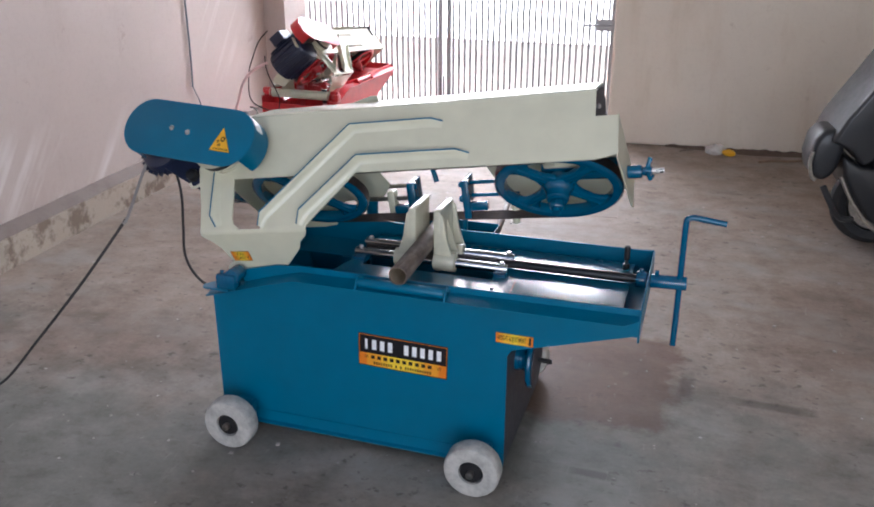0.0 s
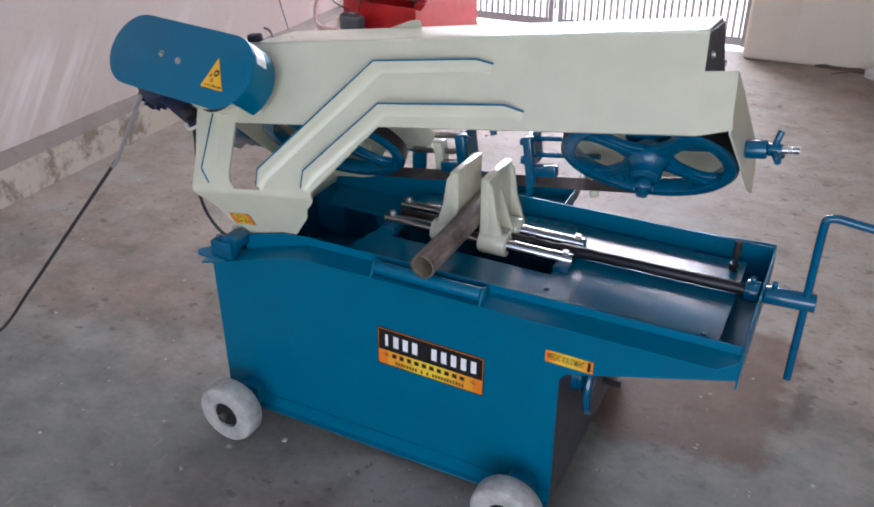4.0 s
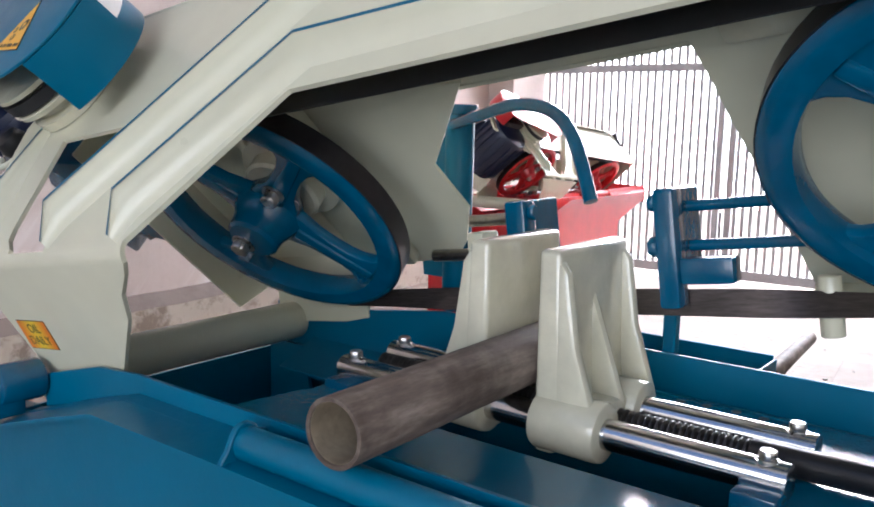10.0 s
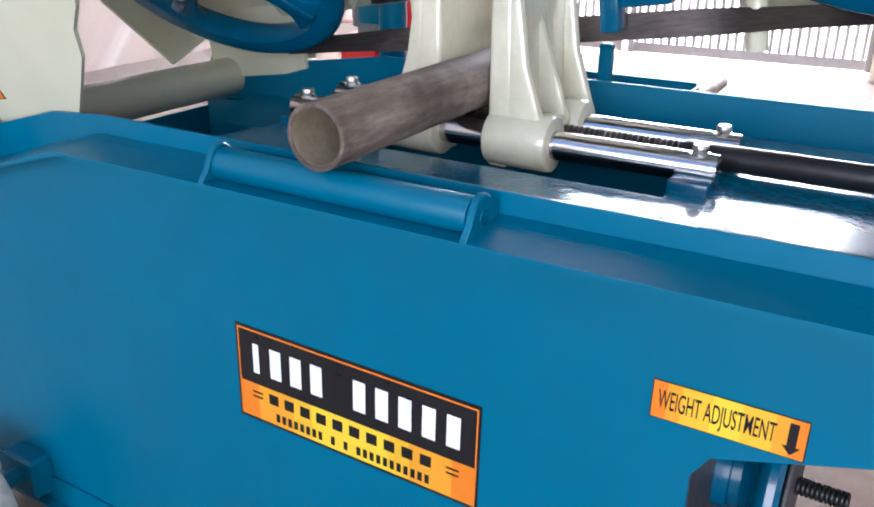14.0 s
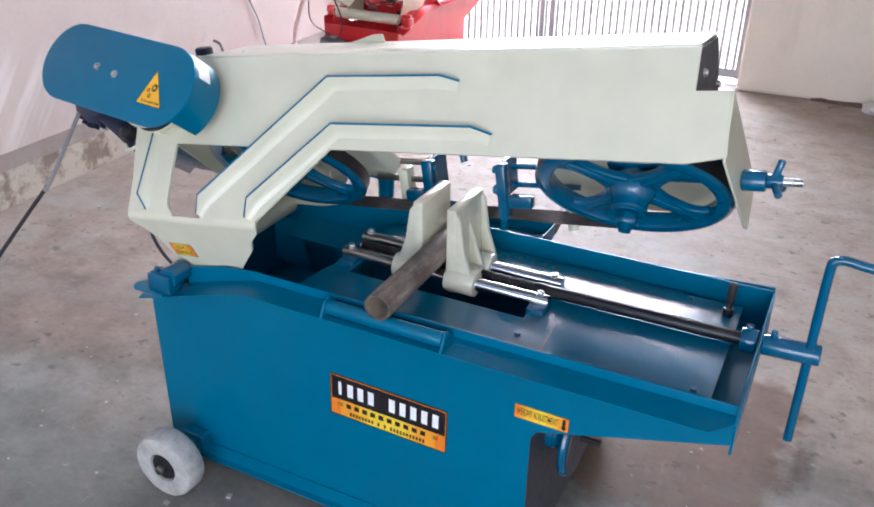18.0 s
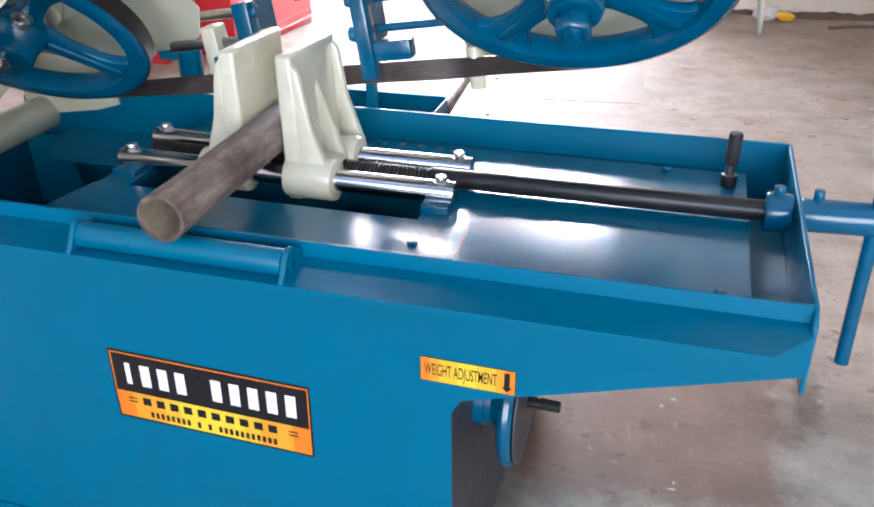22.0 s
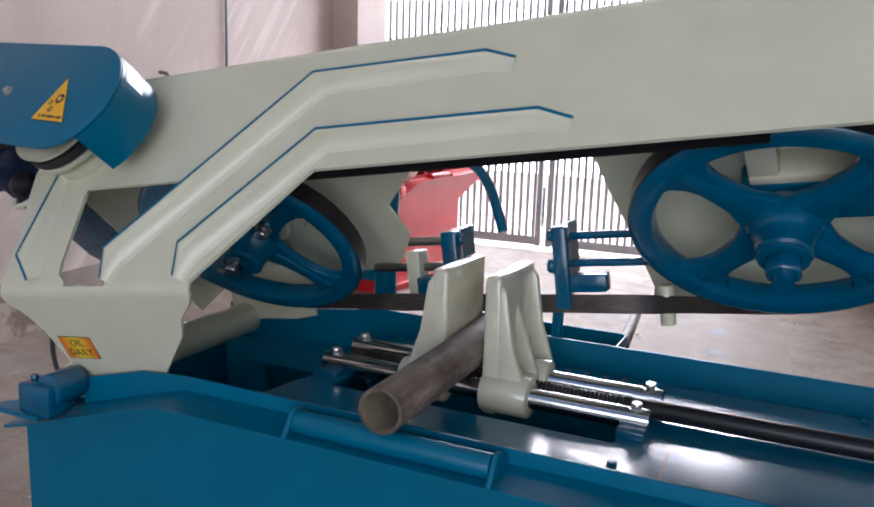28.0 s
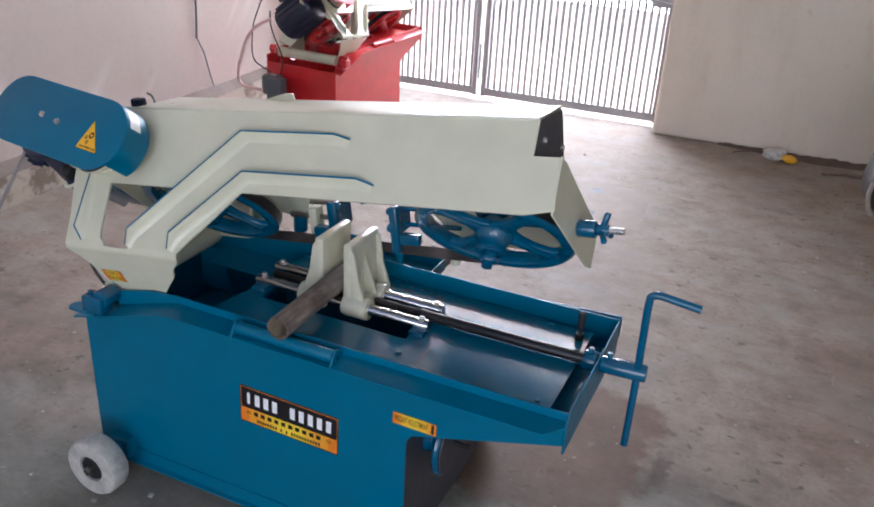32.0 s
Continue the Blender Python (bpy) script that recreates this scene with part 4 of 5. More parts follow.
    # pivot leg from the web down to the tube
    part("pivot_leg", prism([(-0.47, 0.06), (-0.29, -0.16), (-0.288, -0.262), (-0.33, -0.268), (-0.45, -0.268), (-0.47, -0.25)], 0.006, "y", 0.42), arm_paint, saw, "", lvl, None)
    # wheels
    for u, n, lean in ((0.492, -0.197, 43), (-0.266, -0.180, 33)):
        m = arm @ Matrix.Translation((u, 0.036, n)) @ Matrix.Rotation(radians(90), 4, "X")
        w = part("band_wheel", wheel_mesh(0.176), cast, saw, "blue spoked band wheel", m, 40)
        for k in range(4):
            part("spoke", spoke_mesh(0.176, radians(lean + 90 * k)), cast, w, "", None, 40)
        part("tyre", lathe([(0.1762, 0.009), (0.1774, 0.009), (0.1774, -0.018), (0.1762, -0.018)], 64, None, None, True), RIM_BLADE, w, "dark blade on the rim")
        if u > 0:
            part("axle_nut", hexbolt(0.0215, 0.022, (0, 0, 0.050), (0, 0, 1), None, 0.012), cast, w)
            part("washer", rod((0, 0, 0.045), (0, 0, 0.050), 0.029, 28, 0.001), cast, w)
        else:
            part("axle_nut", hexbolt(0.012, 0.012, (-0.018, -0.004, 0.046), (0, 0, 1)), BOLT, w)
            part("hub_bolt", hexbolt(0.011, 0.012, (0.049, 0.037, 0.012), (0, 0, 1)), BOLT, w)
        if u > 0:
            part("axle_block", box(-0.045, 0.045, -0.035, 0.035, -0.070, -0.03, 0.004, 2), cast, w)
        else:
            part("axle_flange", lathe([(0.0, -0.03), (0.046, -0.03), (0.050, -0.034), (0.050, -0.052), (0.066, -0.056), (0.068, -0.070), (0.0, -0.070)], 36), acast, w, "cream bearing flange")
    # blade: upper run, lower run twisted upright between the guides
    own = bmesh.new()
    rows = []
    for i in range(41):
        u = -0.266 + (0.492 + 0.266) * i / 40
        n0 = -0.180 + (-0.197 + 0.180) * i / 40
        k = min(1.0, max(0.0, (u + 0.20) / 0.17)) * min(1.0, max(0.0, (0.37 - u) / 0.15))
        a = radians(90) + radians(45) * (k * k * (3 - 2 * k))
        rows.append((u, n0 - 0.1775, a))
    up, low = [], []
    for u, n, a in rows:
        mid = Vector((u, 0.036 + 0.003, n))
        d = Vector((0, math.sin(a), math.cos(a) * -1)) * 0.0135
        low.append((own.verts.new(mid - d), own.verts.new(mid + d)))
    for p, q in zip(low, low[1:]):
        own.faces.new((p[0], q[0], q[1], p[1]))
    ex = bmesh.ops.extrude_face_region(own, geom=list(own.faces))["geom"]
    bmesh.ops.translate(own, vec=(0, 0.0, -0.0012), verts=[g for g in ex if isinstance(g, bmesh.types.BMVert)])
    part("saw_blade", own, BLADE, saw, "dark steel band blade", arm, 30)
    part("blade_upper_run", prism([(0.004, -0.0205), (0.036, -0.0205), (0.036, -0.0218), (0.004, -0.0218)], 0.758, "x", -0.266), BLACK, saw, "dark steel band blade", arm, None)
    # blade guides on paired bars
    for u0, u1, w in ((0.176, 0.300, 1), (-0.075, 0.027, -1)):
        g = part("blade_guide", box(u0 if w > 0 else u1 - 0.026, u0 + 0.022 if w > 0 else u1, 0.350, 0.376, -0.236 if w > 0 else -0.212, -0.116, 0.004, 2), cast, saw, "", lvl)
        part("guide_plate", box(u0 + 0.004 if w > 0 else u1 - 0.022, u0 + 0.014 if w > 0 else u1 - 0.008, 0.376, 0.440, -0.196, -0.116, 0.002, 1), cast, g)
        part("guide_arm", box(u0 + 0.022 if w > 0 else u1 - 0.075, u0 + 0.075 if w > 0 else u1 - 0.026, 0.354, 0.378, -0.212, -0.186, 0.003, 2), cast, g)
        for ww in (-0.137, -0.178):
            part("guide_bar", rod((u0 + 0.004, 0.41, ww), (0.34, 0.41, ww), 0.0060, 18) if w > 0 else rod((-0.15, 0.41, ww), (u1 - 0.012, 0.41, ww), 0.0075, 18), SCREW if w < 0 else cast, g)
        part("bolt", hexbolt(0.009, 0.008, (u0 if w > 0 else u1, 0.363, -0.130), (-w, 0, 0)), cast, g)
        part("bolt", hexbolt(0.011, 0.010, (u0 if w > 0 else u1, 0.363, -0.174), (-w, 0, 0)), cast, g)
    part("stop_peg", rod((0.325, 0.397, -0.268), (0.325, 0.397, -0.21), 0.011, 18, 0.001), arm_paint, saw, "", lvl)
    # blade tension screw at the arm's end
    ten = part("tension_screw", rod((0.683, 0.045, -0.158), (0.722, 0.045, -0.158), 0.018, 24, 0.003), cast, saw, "", arm)
    part("wing_nut", prism(arc(0, 0, 0.012, 0, 360, 12)[:-1], 0.026, "x", 0.722, 0.003, 2, None, Matrix.Translation((0, 0.045, -0.158))), cast, ten)
    for a in (35, 155, 275):
        d = Vector((0, math.cos(radians(a)), math.sin(radians(a))))
        c0 = Vector((0.735, 0.045, -0.158))
        part("wing", rod(c0 + d * 0.008, c0 + d * 0.036 + Vector((0.010, 0, 0)), 0.0065, 12, 0.002), cast, ten)
    part("screw_end", rod((0.735, 0.045, -0.158), (0.778, 0.045, -0.158), 0.007, 16), BOLT, ten)
    # tension slide seen through the right wheel
    slide = part("tension_slide", box(0.445, 0.622, 0.066, 0.106, -0.228, -0.167, 0.003, 2), cast, saw, "", arm)
    part("slide_block", box(0.624, 0.676, 0.070, 0.104, -0.205, -0.172, 0.004, 2), cast, slide)

    # --- belt guard: deep stadium box, pulley below, motor behind
    cl, cr, rr = Vector((-0.656, 0.137)), Vector((-0.380, 0.079)), 0.0865
    ax = math.degrees(math.atan2(cl.y - cr.y, cl.x - cr.x))
    shape = arc(cl.x, cl.y, rr, ax - 90, ax + 90, 22) + arc(cr.x, cr.y, rr, ax + 90, ax + 270, 22)
    guard = part("belt_guard", prism(shape, 0.004, "z", 0.102, 0.0015, 2), cover_paint, saw, "", face)
    # side wall of the guard, left open along its underside
    def guard_wall(a0, a1, n0, n1, r0, r1, mat, name, label=""):
        own = bmesh.new()
        rows = []
        line = [(cr, ax + 90 + a) for a in range(0, 181, 9)] + [(cl, ax - 90 + a) for a in range(0, 181, 9)]
        for k, (mid, a) in enumerate(line):
            if a0 <= k <= a1:
                d = Vector((math.cos(radians(a)), math.sin(radians(a))))
                rows.append([own.verts.new((*(mid + d * r), n)) for r, n in ((r1, n0), (r1, n1), (r0, n1), (r0, n0))])
        for p, q in zip(rows, rows[1:]):
            for k in range(4):
                own.faces.new((p[k], p[(k + 1) % 4], q[(k + 1) % 4], q[k]))
        own.faces.new(rows[0])
        own.faces.new(rows[-1])
        return part(name, own, mat, guard, label, None, 40)

    guard_wall(5, 38, 0.030, 0.1015, rr - 0.003, rr, cover_paint, "guard_wall")
    if near:
        guard_wall(13, 17, 0.062, 0.094, rr, rr + 0.0006, WHITE, "side_label", "white paper sticker")
    for u, s in ((-0.572, 0.123), (-0.5155, 0.105)):
        part("cover_bolt", hexbolt(0.0065, 0.005, (u, s, 0.1065), (0, 0, 1)), BOLT, guard)
    hubs = Matrix.Translation((-0.446, 0.080, 0.001))
    pul = part("pulley", lathe([(0.0, 0.0), (0.062, 0.0), (0.063, 0.012), (0.052, 0.016), (0.052, 0.024), (0.070, 0.028), (0.072, 0.034), (0.060, 0.040), (0.060, 0.052), (0.072, 0.058), (0.074, 0.064), (0.0, 0.066)], 44, None, hubs), acast, saw, "cream drive pulley", face)
    part("belt", lathe([(0.060, 0.0405), (0.0715, 0.039), (0.0715, 0.053), (0.060, 0.0515)], 40, None, hubs, True), RUBBER, pul)
    part("guard_base", box(-0.66, -0.53, 0.08, 0.20, 0.012, 0.042, 0.003, 1), BLACK, saw, "", face)
    mr, ml, mu, ms = (0.072, 0.066, -0.692, 0.118) if near else (0.104, 0.27, -0.60, 0.075)
    mm = Matrix.Translation((mu, ms, 0.0))
    motor = part("motor", lathe([(0.0, 0.012), (mr * 0.6, 0.012), (mr * 0.9, 0.0), (mr, -0.02), (mr, 0.03 - ml), (mr * 0.9, 0.022 - ml), (mr * 0.9, 0.008 - ml), (mr * 0.75, -ml), (0.0, -ml)], 36, None, mm), NAVY, saw, "navy blue electric motor", face)
    for k in range(24 if near else 18):
        a = 2 * math.pi * k / (24 if near else 18)
        part("fin", box(mr - 0.004, mr + 0.010, -0.002, 0.002, 0.03 - ml, -0.02, 0, 1, None, mm @ Matrix.Rotation(a, 4, "Z")), NAVY, motor)
    part("terminal_box", box(-0.735, -0.66, 0.17, 0.205, -0.055, 0.005, 0.006, 2) if near else box(-0.69, -0.56, 0.175, 0.245, -0.17, -0.07, 0.008, 2), NAVY, motor)
    part("motor_plate", prism([(-0.725, 0.085), (-0.69, 0.062), (-0.61, 0.020), (-0.505, -0.036), (-0.489, -0.01), (-0.489, 0.06), (-0.70, 0.15)], 0.010, "z", -0.020, 0.002, 1), NAVY if near else arm_paint, saw, "", face)
    part("hinge_knob", lathe([(0.0, -0.02), (0.016, -0.014), (0.02, 0.0), (0.016, 0.014), (0.0, 0.02)], 18, None, Matrix.Translation((-0.556, 0.020, -0.004))), BLACK, saw, "", face)
    part("lug", hose([(-0.560, -0.006, -0.004), (-0.550, -0.018, -0.004), (-0.535, -0.016, -0.004), (-0.518, -0.006, -0.004)], 0.004, 8), arm_paint, saw, "", face)
    # small clip and cap on the hood
    part("clip", hose([(-0.40, 0.26, 0.142), (-0.405, 0.26, 0.165), (-0.425, 0.265, 0.172)], 0.003, 8), SCREW, saw, "", lvl)
    part("cap", box(-0.475, -0.44, 0.25, 0.275, 0.135, 0.160, 0.006, 2), NAVY, saw, "", lvl)
    part("hood_fin", prism([(-0.140, 0.141), (-0.035, 0.141), (-0.040, 0.161), (-0.062, 0.161)], 0.005, "y", 0.335, 0.001, 1), arm_paint, saw, "", lvl)
    return saw, lvl, face


def lines_xy(rib):
    """The upper edge of a rib as rows of three points, a hair outside it."""
    out = []
    for i, (u, s) in enumerate(rib):
        p, q = Vector(rib[max(i - 1, 0)]), Vector(rib[min(i + 1, len(rib) - 1)])
        d = (q - p).normalized()
        o = Vector((-d.y, d.x))
        if o.y < 0 and abs(d.x) > 0.4:
            o = -o
        h = 0.003 if i in (0, len(rib) - 1) else (0.016 if i == 3 else 0.027)
        out.append([(u + o.x * a, s + o.y * a, z) for a, z in ((0.0046, max(0.0008, h - 0.007)), (0.0046, h + 0.0007), (0.0002, h + 0.0007))])
    return out


saw, LVL, ARM = band_saw("band_saw", "blue and cream metal band saw on nylon castors, arm raised", (0, 0, 0), 0, BLUE, CREAM, BLUE)
PIPE_AT = pose(0.1335, -0.034, 0.5960, 0, 0, 1.4) @ Matrix.Rotation(radians(-90), 4, "X")
pipe = thing("steel_pipe", "brown mill-scale steel pipe clamped in the saw's vice", "pipe")
bm = lathe([(0.0263, 0.0), (0.0267, 0.0006), (0.0267, 0.42), (0.0229, 0.42), (0.0229, 0.0006), (0.0233, 0.0)], 48, None, PIPE_AT, True)
part("pipe_wall", bm, PIPE, pipe, "", None, 40)
bm = lathe([(0.0225, 0.0015), (0.0228, 0.0015), (0.0228, 0.418), (0.0225, 0.418)], 48, None, PIPE_AT, True)
part("bore", bm, PIPE_IN, pipe, "pale scaled inside of pipe", None, 40)
red_saw, _, _ = band_saw("band_saw", "red band saw with cream arm and navy motor beside gate", (-1.236, 2.889, 0), 88, RED, CREAM, RED, radians(-13), False)
red_saw.scale = (0.796, 0.94, 0.933)


# ---------------------------------------------------------------- labels on the saw
def plate(name, x0, x1, z0, z1, mat, parent, m, lift=0.0, label=""):
    return part(name, prism([(x0, z0), (x1, z0), (x1, z1), (x0, z1)], 0.0003, "z", lift), mat, parent, label, m, None)


def bars(name, text, x0, x1, z, h, mat, parent, m, lift, thin=0.62):
    """A row of plain bars, one for each sign, standing for a line of writing."""
    step = (x1 - x0) / len(text)
    for k, ch in enumerate(text):
        if ch != " ":
            w = step * (0.3 if ch == "i" else thin)
            c = x0 + (k + 0.5) * step
            part(name, prism([(c - w / 2, z - h / 2), (c + w / 2, z - h / 2), (c + w / 2, z + h / 2), (c - w / 2, z + h / 2)], 0.0002, "z", lift), mat, parent, "", m, None)


FRONT = Matrix.Translation((0, -0.0002, 0)) @ Matrix.Rotation(radians(90), 4, "X")


def name_plate():
    m = FRONT @ Matrix.Translation((0.0, 0.338, 0)) @ Matrix.Rotation(radians(-1.2), 4, "Z")
    m = m @ Matrix.Translation((-0.004, 0, 0)) @ Matrix.Diagonal((1.035, 1.05, 1, 1))
    st = plate("name_plate", 0.0, 0.259, -0.049, 0.050, LABEL_BLACK, saw, m, 0.0, "black and orange maker's sticker")
    plate("border_line", 0.0025, 0.2565, 0.0452, 0.0468, ORANGE, st, None, 0.0003)
    plate("border_line", 0.0025, 0.0038, -0.046, 0.0452, ORANGE, st, None, 0.0003)
    plate("border_line", 0.2552, 0.2565, -0.046, 0.0452, ORANGE, st, None, 0.0003)
    n = 12
    for k in range(n):
        f = abs((k + 0.5) / n * 2 - 1)
        mat = FADE[min(len(FADE) - 1, int((1 - f) * len(FADE)))]
        plate("colour_band", 0.0042 + k * 0.2508 / n, 0.0042 + (k + 1) * 0.2508 / n, -0.046, -0.009, mat, st, None, 0.0003)
    bars("title_bar", "inno snner", 0.012, 0.246, 0.018, 0.030, WHITE, st, None, 0.0004, 0.55)
    bars("subtitle_bar", "nnnnnnnnnn", 0.034, 0.218, -0.0195, 0.0105, LABEL_BLACK, st, None, 0.0008, 0.6)
    bars("small_bar", "nnnnnnnn n n nnnnnnnnnnn", 0.044, 0.214, -0.0375, 0.0085, LABEL_BLACK, st, None, 0.0008, 0.6)
    for x in (0.018, 0.229):
        for z in (-0.0225, -0.0175):
            plate("dash", x, x + 0.012, z - 0.0008, z + 0.0008, LABEL_BLACK, st, None, 0.0008)


FADE = [plain("label_fade_%d" % k, (0.72 + 0.08 * k / 3, 0.20 + 0.36 * k / 3, 0.012 + 0.02 * k / 3), 0.35, 0.0, 0.04) for k in range(4)]
name_plate()

m = FRONT @ Matrix.Translation((0.3985, 0.4395, 0)) @ Matrix.Rotation(radians(-0.6), 4, "Z")
wl = plate("weight_label", 0.0, 0.104, -0.0155, 0.0155, LABEL_BLACK, saw, m, 0.0, "yellow weight adjustment sticker")
for k in range(10):
    f = abs((k + 0.5) / 10 * 2 - 1)
    plate("colour_band", 0.0008 + k * 0.01022, 0.0008 + (k + 1) * 0.01022, -0.0147, 0.0147, FADE[min(3, int((1 - f) * 4))], wl, None, 0.0003)
words("WEIGHT ADJUSTMENT", 0.0215, LABEL_BLACK, "lettering", wl, Matrix.Translation((0.0445, 0.0, 0.0006)), 0.079)
part("arrow", prism([(0.0915, 0.0115), (0.0975, 0.0115), (0.0975, -0.006), (0.1005, -0.006), (0.0945, -0.0125), (0.0885, -0.006), (0.0915, -0.006)], 0.0002, "z", 0.0006), LABEL_BLACK, wl, "", None, None)

down = ARM @ Matrix.Translation((0, -0.150 - 0.020 * math.sin(radians(63)), 0.020 * math.cos(radians(63)) - 0.020)) @ Matrix.Rotation(radians(63), 4, "X")
c = down.inverted() @ Vector((-0.366, 0.015, 0.576))
m = down @ Matrix.Translation((c.x, c.y, 0.0003)) @ Matrix.Rotation(radians(-1), 4, "Z") @ Matrix.Diagonal((1.16, 1.16, 1, 1))
ol = plate("oil_label", -0.026, 0.026, -0.0165, 0.0165, LABEL_BLACK, saw, m, 0.0, "yellow oil daily sticker")
for k in range(8):
    f = abs((k + 0.5) / 8 * 2 - 1)
    plate("colour_band", -0.0252 + k * 0.0063, -0.0252 + (k + 1) * 0.0063, -0.0157, 0.0157, FADE[min(3, int((1 - f) * 4))], ol, None, 0.0003)
words("OIL", 0.014, LABEL_BLACK, "lettering", ol, Matrix.Translation((0.0, 0.0068, 0.0006)), 0.021)
words("DAILY", 0.014, LABEL_BLACK, "lettering", ol, Matrix.Translation((0.0, -0.0068, 0.0006)), 0.037)

tri_pts = [(-0.395, 0.113), (-0.434, 0.045), (-0.363, 0.030)]
warn = part("warning_label", prism(tri_pts, 0.0003, "z", 0.1065), LABEL_BLACK, saw, "yellow triangular gear warning sticker", ARM, None)
cx, cy = sum(p[0] for p in tri_pts) / 3, sum(p[1] for p in tri_pts) / 3
part("yellow_field", prism([(cx + (x - cx) * 0.95, cy + (y - cy) * 0.95) for x, y in tri_pts], 0.0003, "z", 0.1067), YELLOW, warn, "", None, None)
for gx, gy, gr in ((-0.3915, 0.074, 0.0085), (-0.407, 0.070, 0.0045), (-0.402, 0.058, 0.005)):
    teeth = []
    for k in range(32):
        a = 2 * math.pi * k / 32
        rad = gr * (1.0 if (k // 2) % 2 else 0.8)
        teeth.append((gx + rad * math.cos(a), gy + rad * math.sin(a)))
    g = part("gear_sign", prism(teeth, 0.0002, "z", 0.1071), LABEL_BLACK, warn, "", None, None)
    part("gear_hole", prism(arc(gx, gy, gr * 0.42, 0, 360, 14)[:-1], 0.0002, "z", 0.1074), YELLOW, warn, "", None, None)
bars("small_bar", "nn nnn nnnnnn nnnnn", -0.421, -0.369, 0.0, 0.0045, LABEL_BLACK, warn, Matrix.Translation((0, 0, 0.1071)) @ Matrix.Translation((-0.395, 0.0445, 0)) @ Matrix.Rotation(radians(-12), 4, "Z") @ Matrix.Translation((0.395, 0, 0)), 0.0)

# coolant spout: post, gooseneck
post = part("spout_post", rod((-0.155, 0.50, 0.555), (-0.150, 0.495, 0.828), 0.020, 20, 0.002), BLUE, saw, "blue coolant post")
part("post_cap", rod((-0.150, 0.495, 0.825), (-0.150, 0.495, 0.839), 0.024, 20, 0.003), BLUE_CAST, post)
part("spout", hose([(-0.150, 0.48, 0.812), (-0.09, 0.455, 0.824), (-0.02, 0.432, 0.837), (0.038, 0.415, 0.829), (0.075, 0.402, 0.798), (0.108, 0.386, 0.732)], 0.0080, 14), BLUE_CAST, post)
part("gusset", prism([(-0.205, 0.60), (-0.165, 0.60), (-0.165, 0.80), (-0.19, 0.78), (-0.215, 0.70)], 0.006, "y", 0.49), BLUE, post)
# run-out chute behind the blade with its stop bar
chute = part("runout_chute", box(-0.10, 0.268, 0.44, 0.55, 0.515, 0.520, 0.001, 1), BLUE, saw, "blue run-out chute")
part("chute_lip", box(0.266, 0.270, 0.44, 0.55, 0.520, 0.552, 0.001, 1), BLUE, chute)
part("chute_lip", box(-0.10, 0.266, 0.547, 0.551, 0.520, 0.556, 0.001, 1), BLUE, chute)
part("stop_bar", rod((0.262, 0.552, 0.530), (0.180, 1.07, 0.462), 0.011, 18, 0.001), PIPE, chute, "rusty steel stop bar")
part("chute_bracket", box(0.175, 0.19, 0.44, 0.455, 0.520, 0.61, 0.002, 1), BLUE, chute)

# ---------------------------------------------------------------- the gate
gate = thing("entrance_gate", "closed grey steel gate of close upright bars, two leaves", "gate", (-0.99, 3.97, 0), 2.5)
GY = 0.0
first = None
for n0, (x0, x1) in enumerate(((-1.295, -0.017), (0.017, 1.20))):
    for z0, z1 in ((0.035, 0.085), (1.11, 1.15), (2.25, 2.30)):
        part("rail", box(x0, x1, GY - 0.012, GY + 0.012, z0, z1, 0.002, 1), GATE_PAINT, gate)
    for x in (x0 + 0.015, x1 - 0.015):
        part("stile", box(x - 0.016, x + 0.016, GY - 0.018, GY + 0.018, 0.03, 2.31, 0.003, 1), GATE_PAINT, gate)
    k = int((x1 - x0 - 0.06) / 0.0415)
    for i in range(k):
        x = x0 + 0.047 + i * (x1 - x0 - 0.094) / (k - 1)
        if first is None:
            first = part("bar", box(-0.0086, 0.0086, -0.008, 0.008, 0.085, 2.25, 0.002, 1), GATE_PAINT, gate, "", Matrix.Translation((x, GY, 0)))
        else:
            o = new("bar", first.data)
            o.parent, o.matrix_basis = gate, Matrix.Translation((x, GY, 0))
latch = part("latch", rod((0.99, GY - 0.03, 0.775), (1.18, GY - 0.03, 0.77), 0.010, 12), GATE_PAINT, gate, "sliding bolt")
part("latch_plate", box(1.08, 1.19, GY - 0.028, GY - 0.02, 0.735, 0.815, 0.002, 1), GATE_PAINT, latch)
part("latch_knob", rod((1.04, GY - 0.03, 0.775), (1.04, GY - 0.07, 0.755), 0.008, 10), GATE_PAINT, latch)
for z in (0.25, 0.30):
    part("drop_bolt", rod((0.0, GY - 0.028, z - 0.10), (0.0, GY - 0.028, z + 0.08), 0.007, 10), GATE_PAINT, gate)

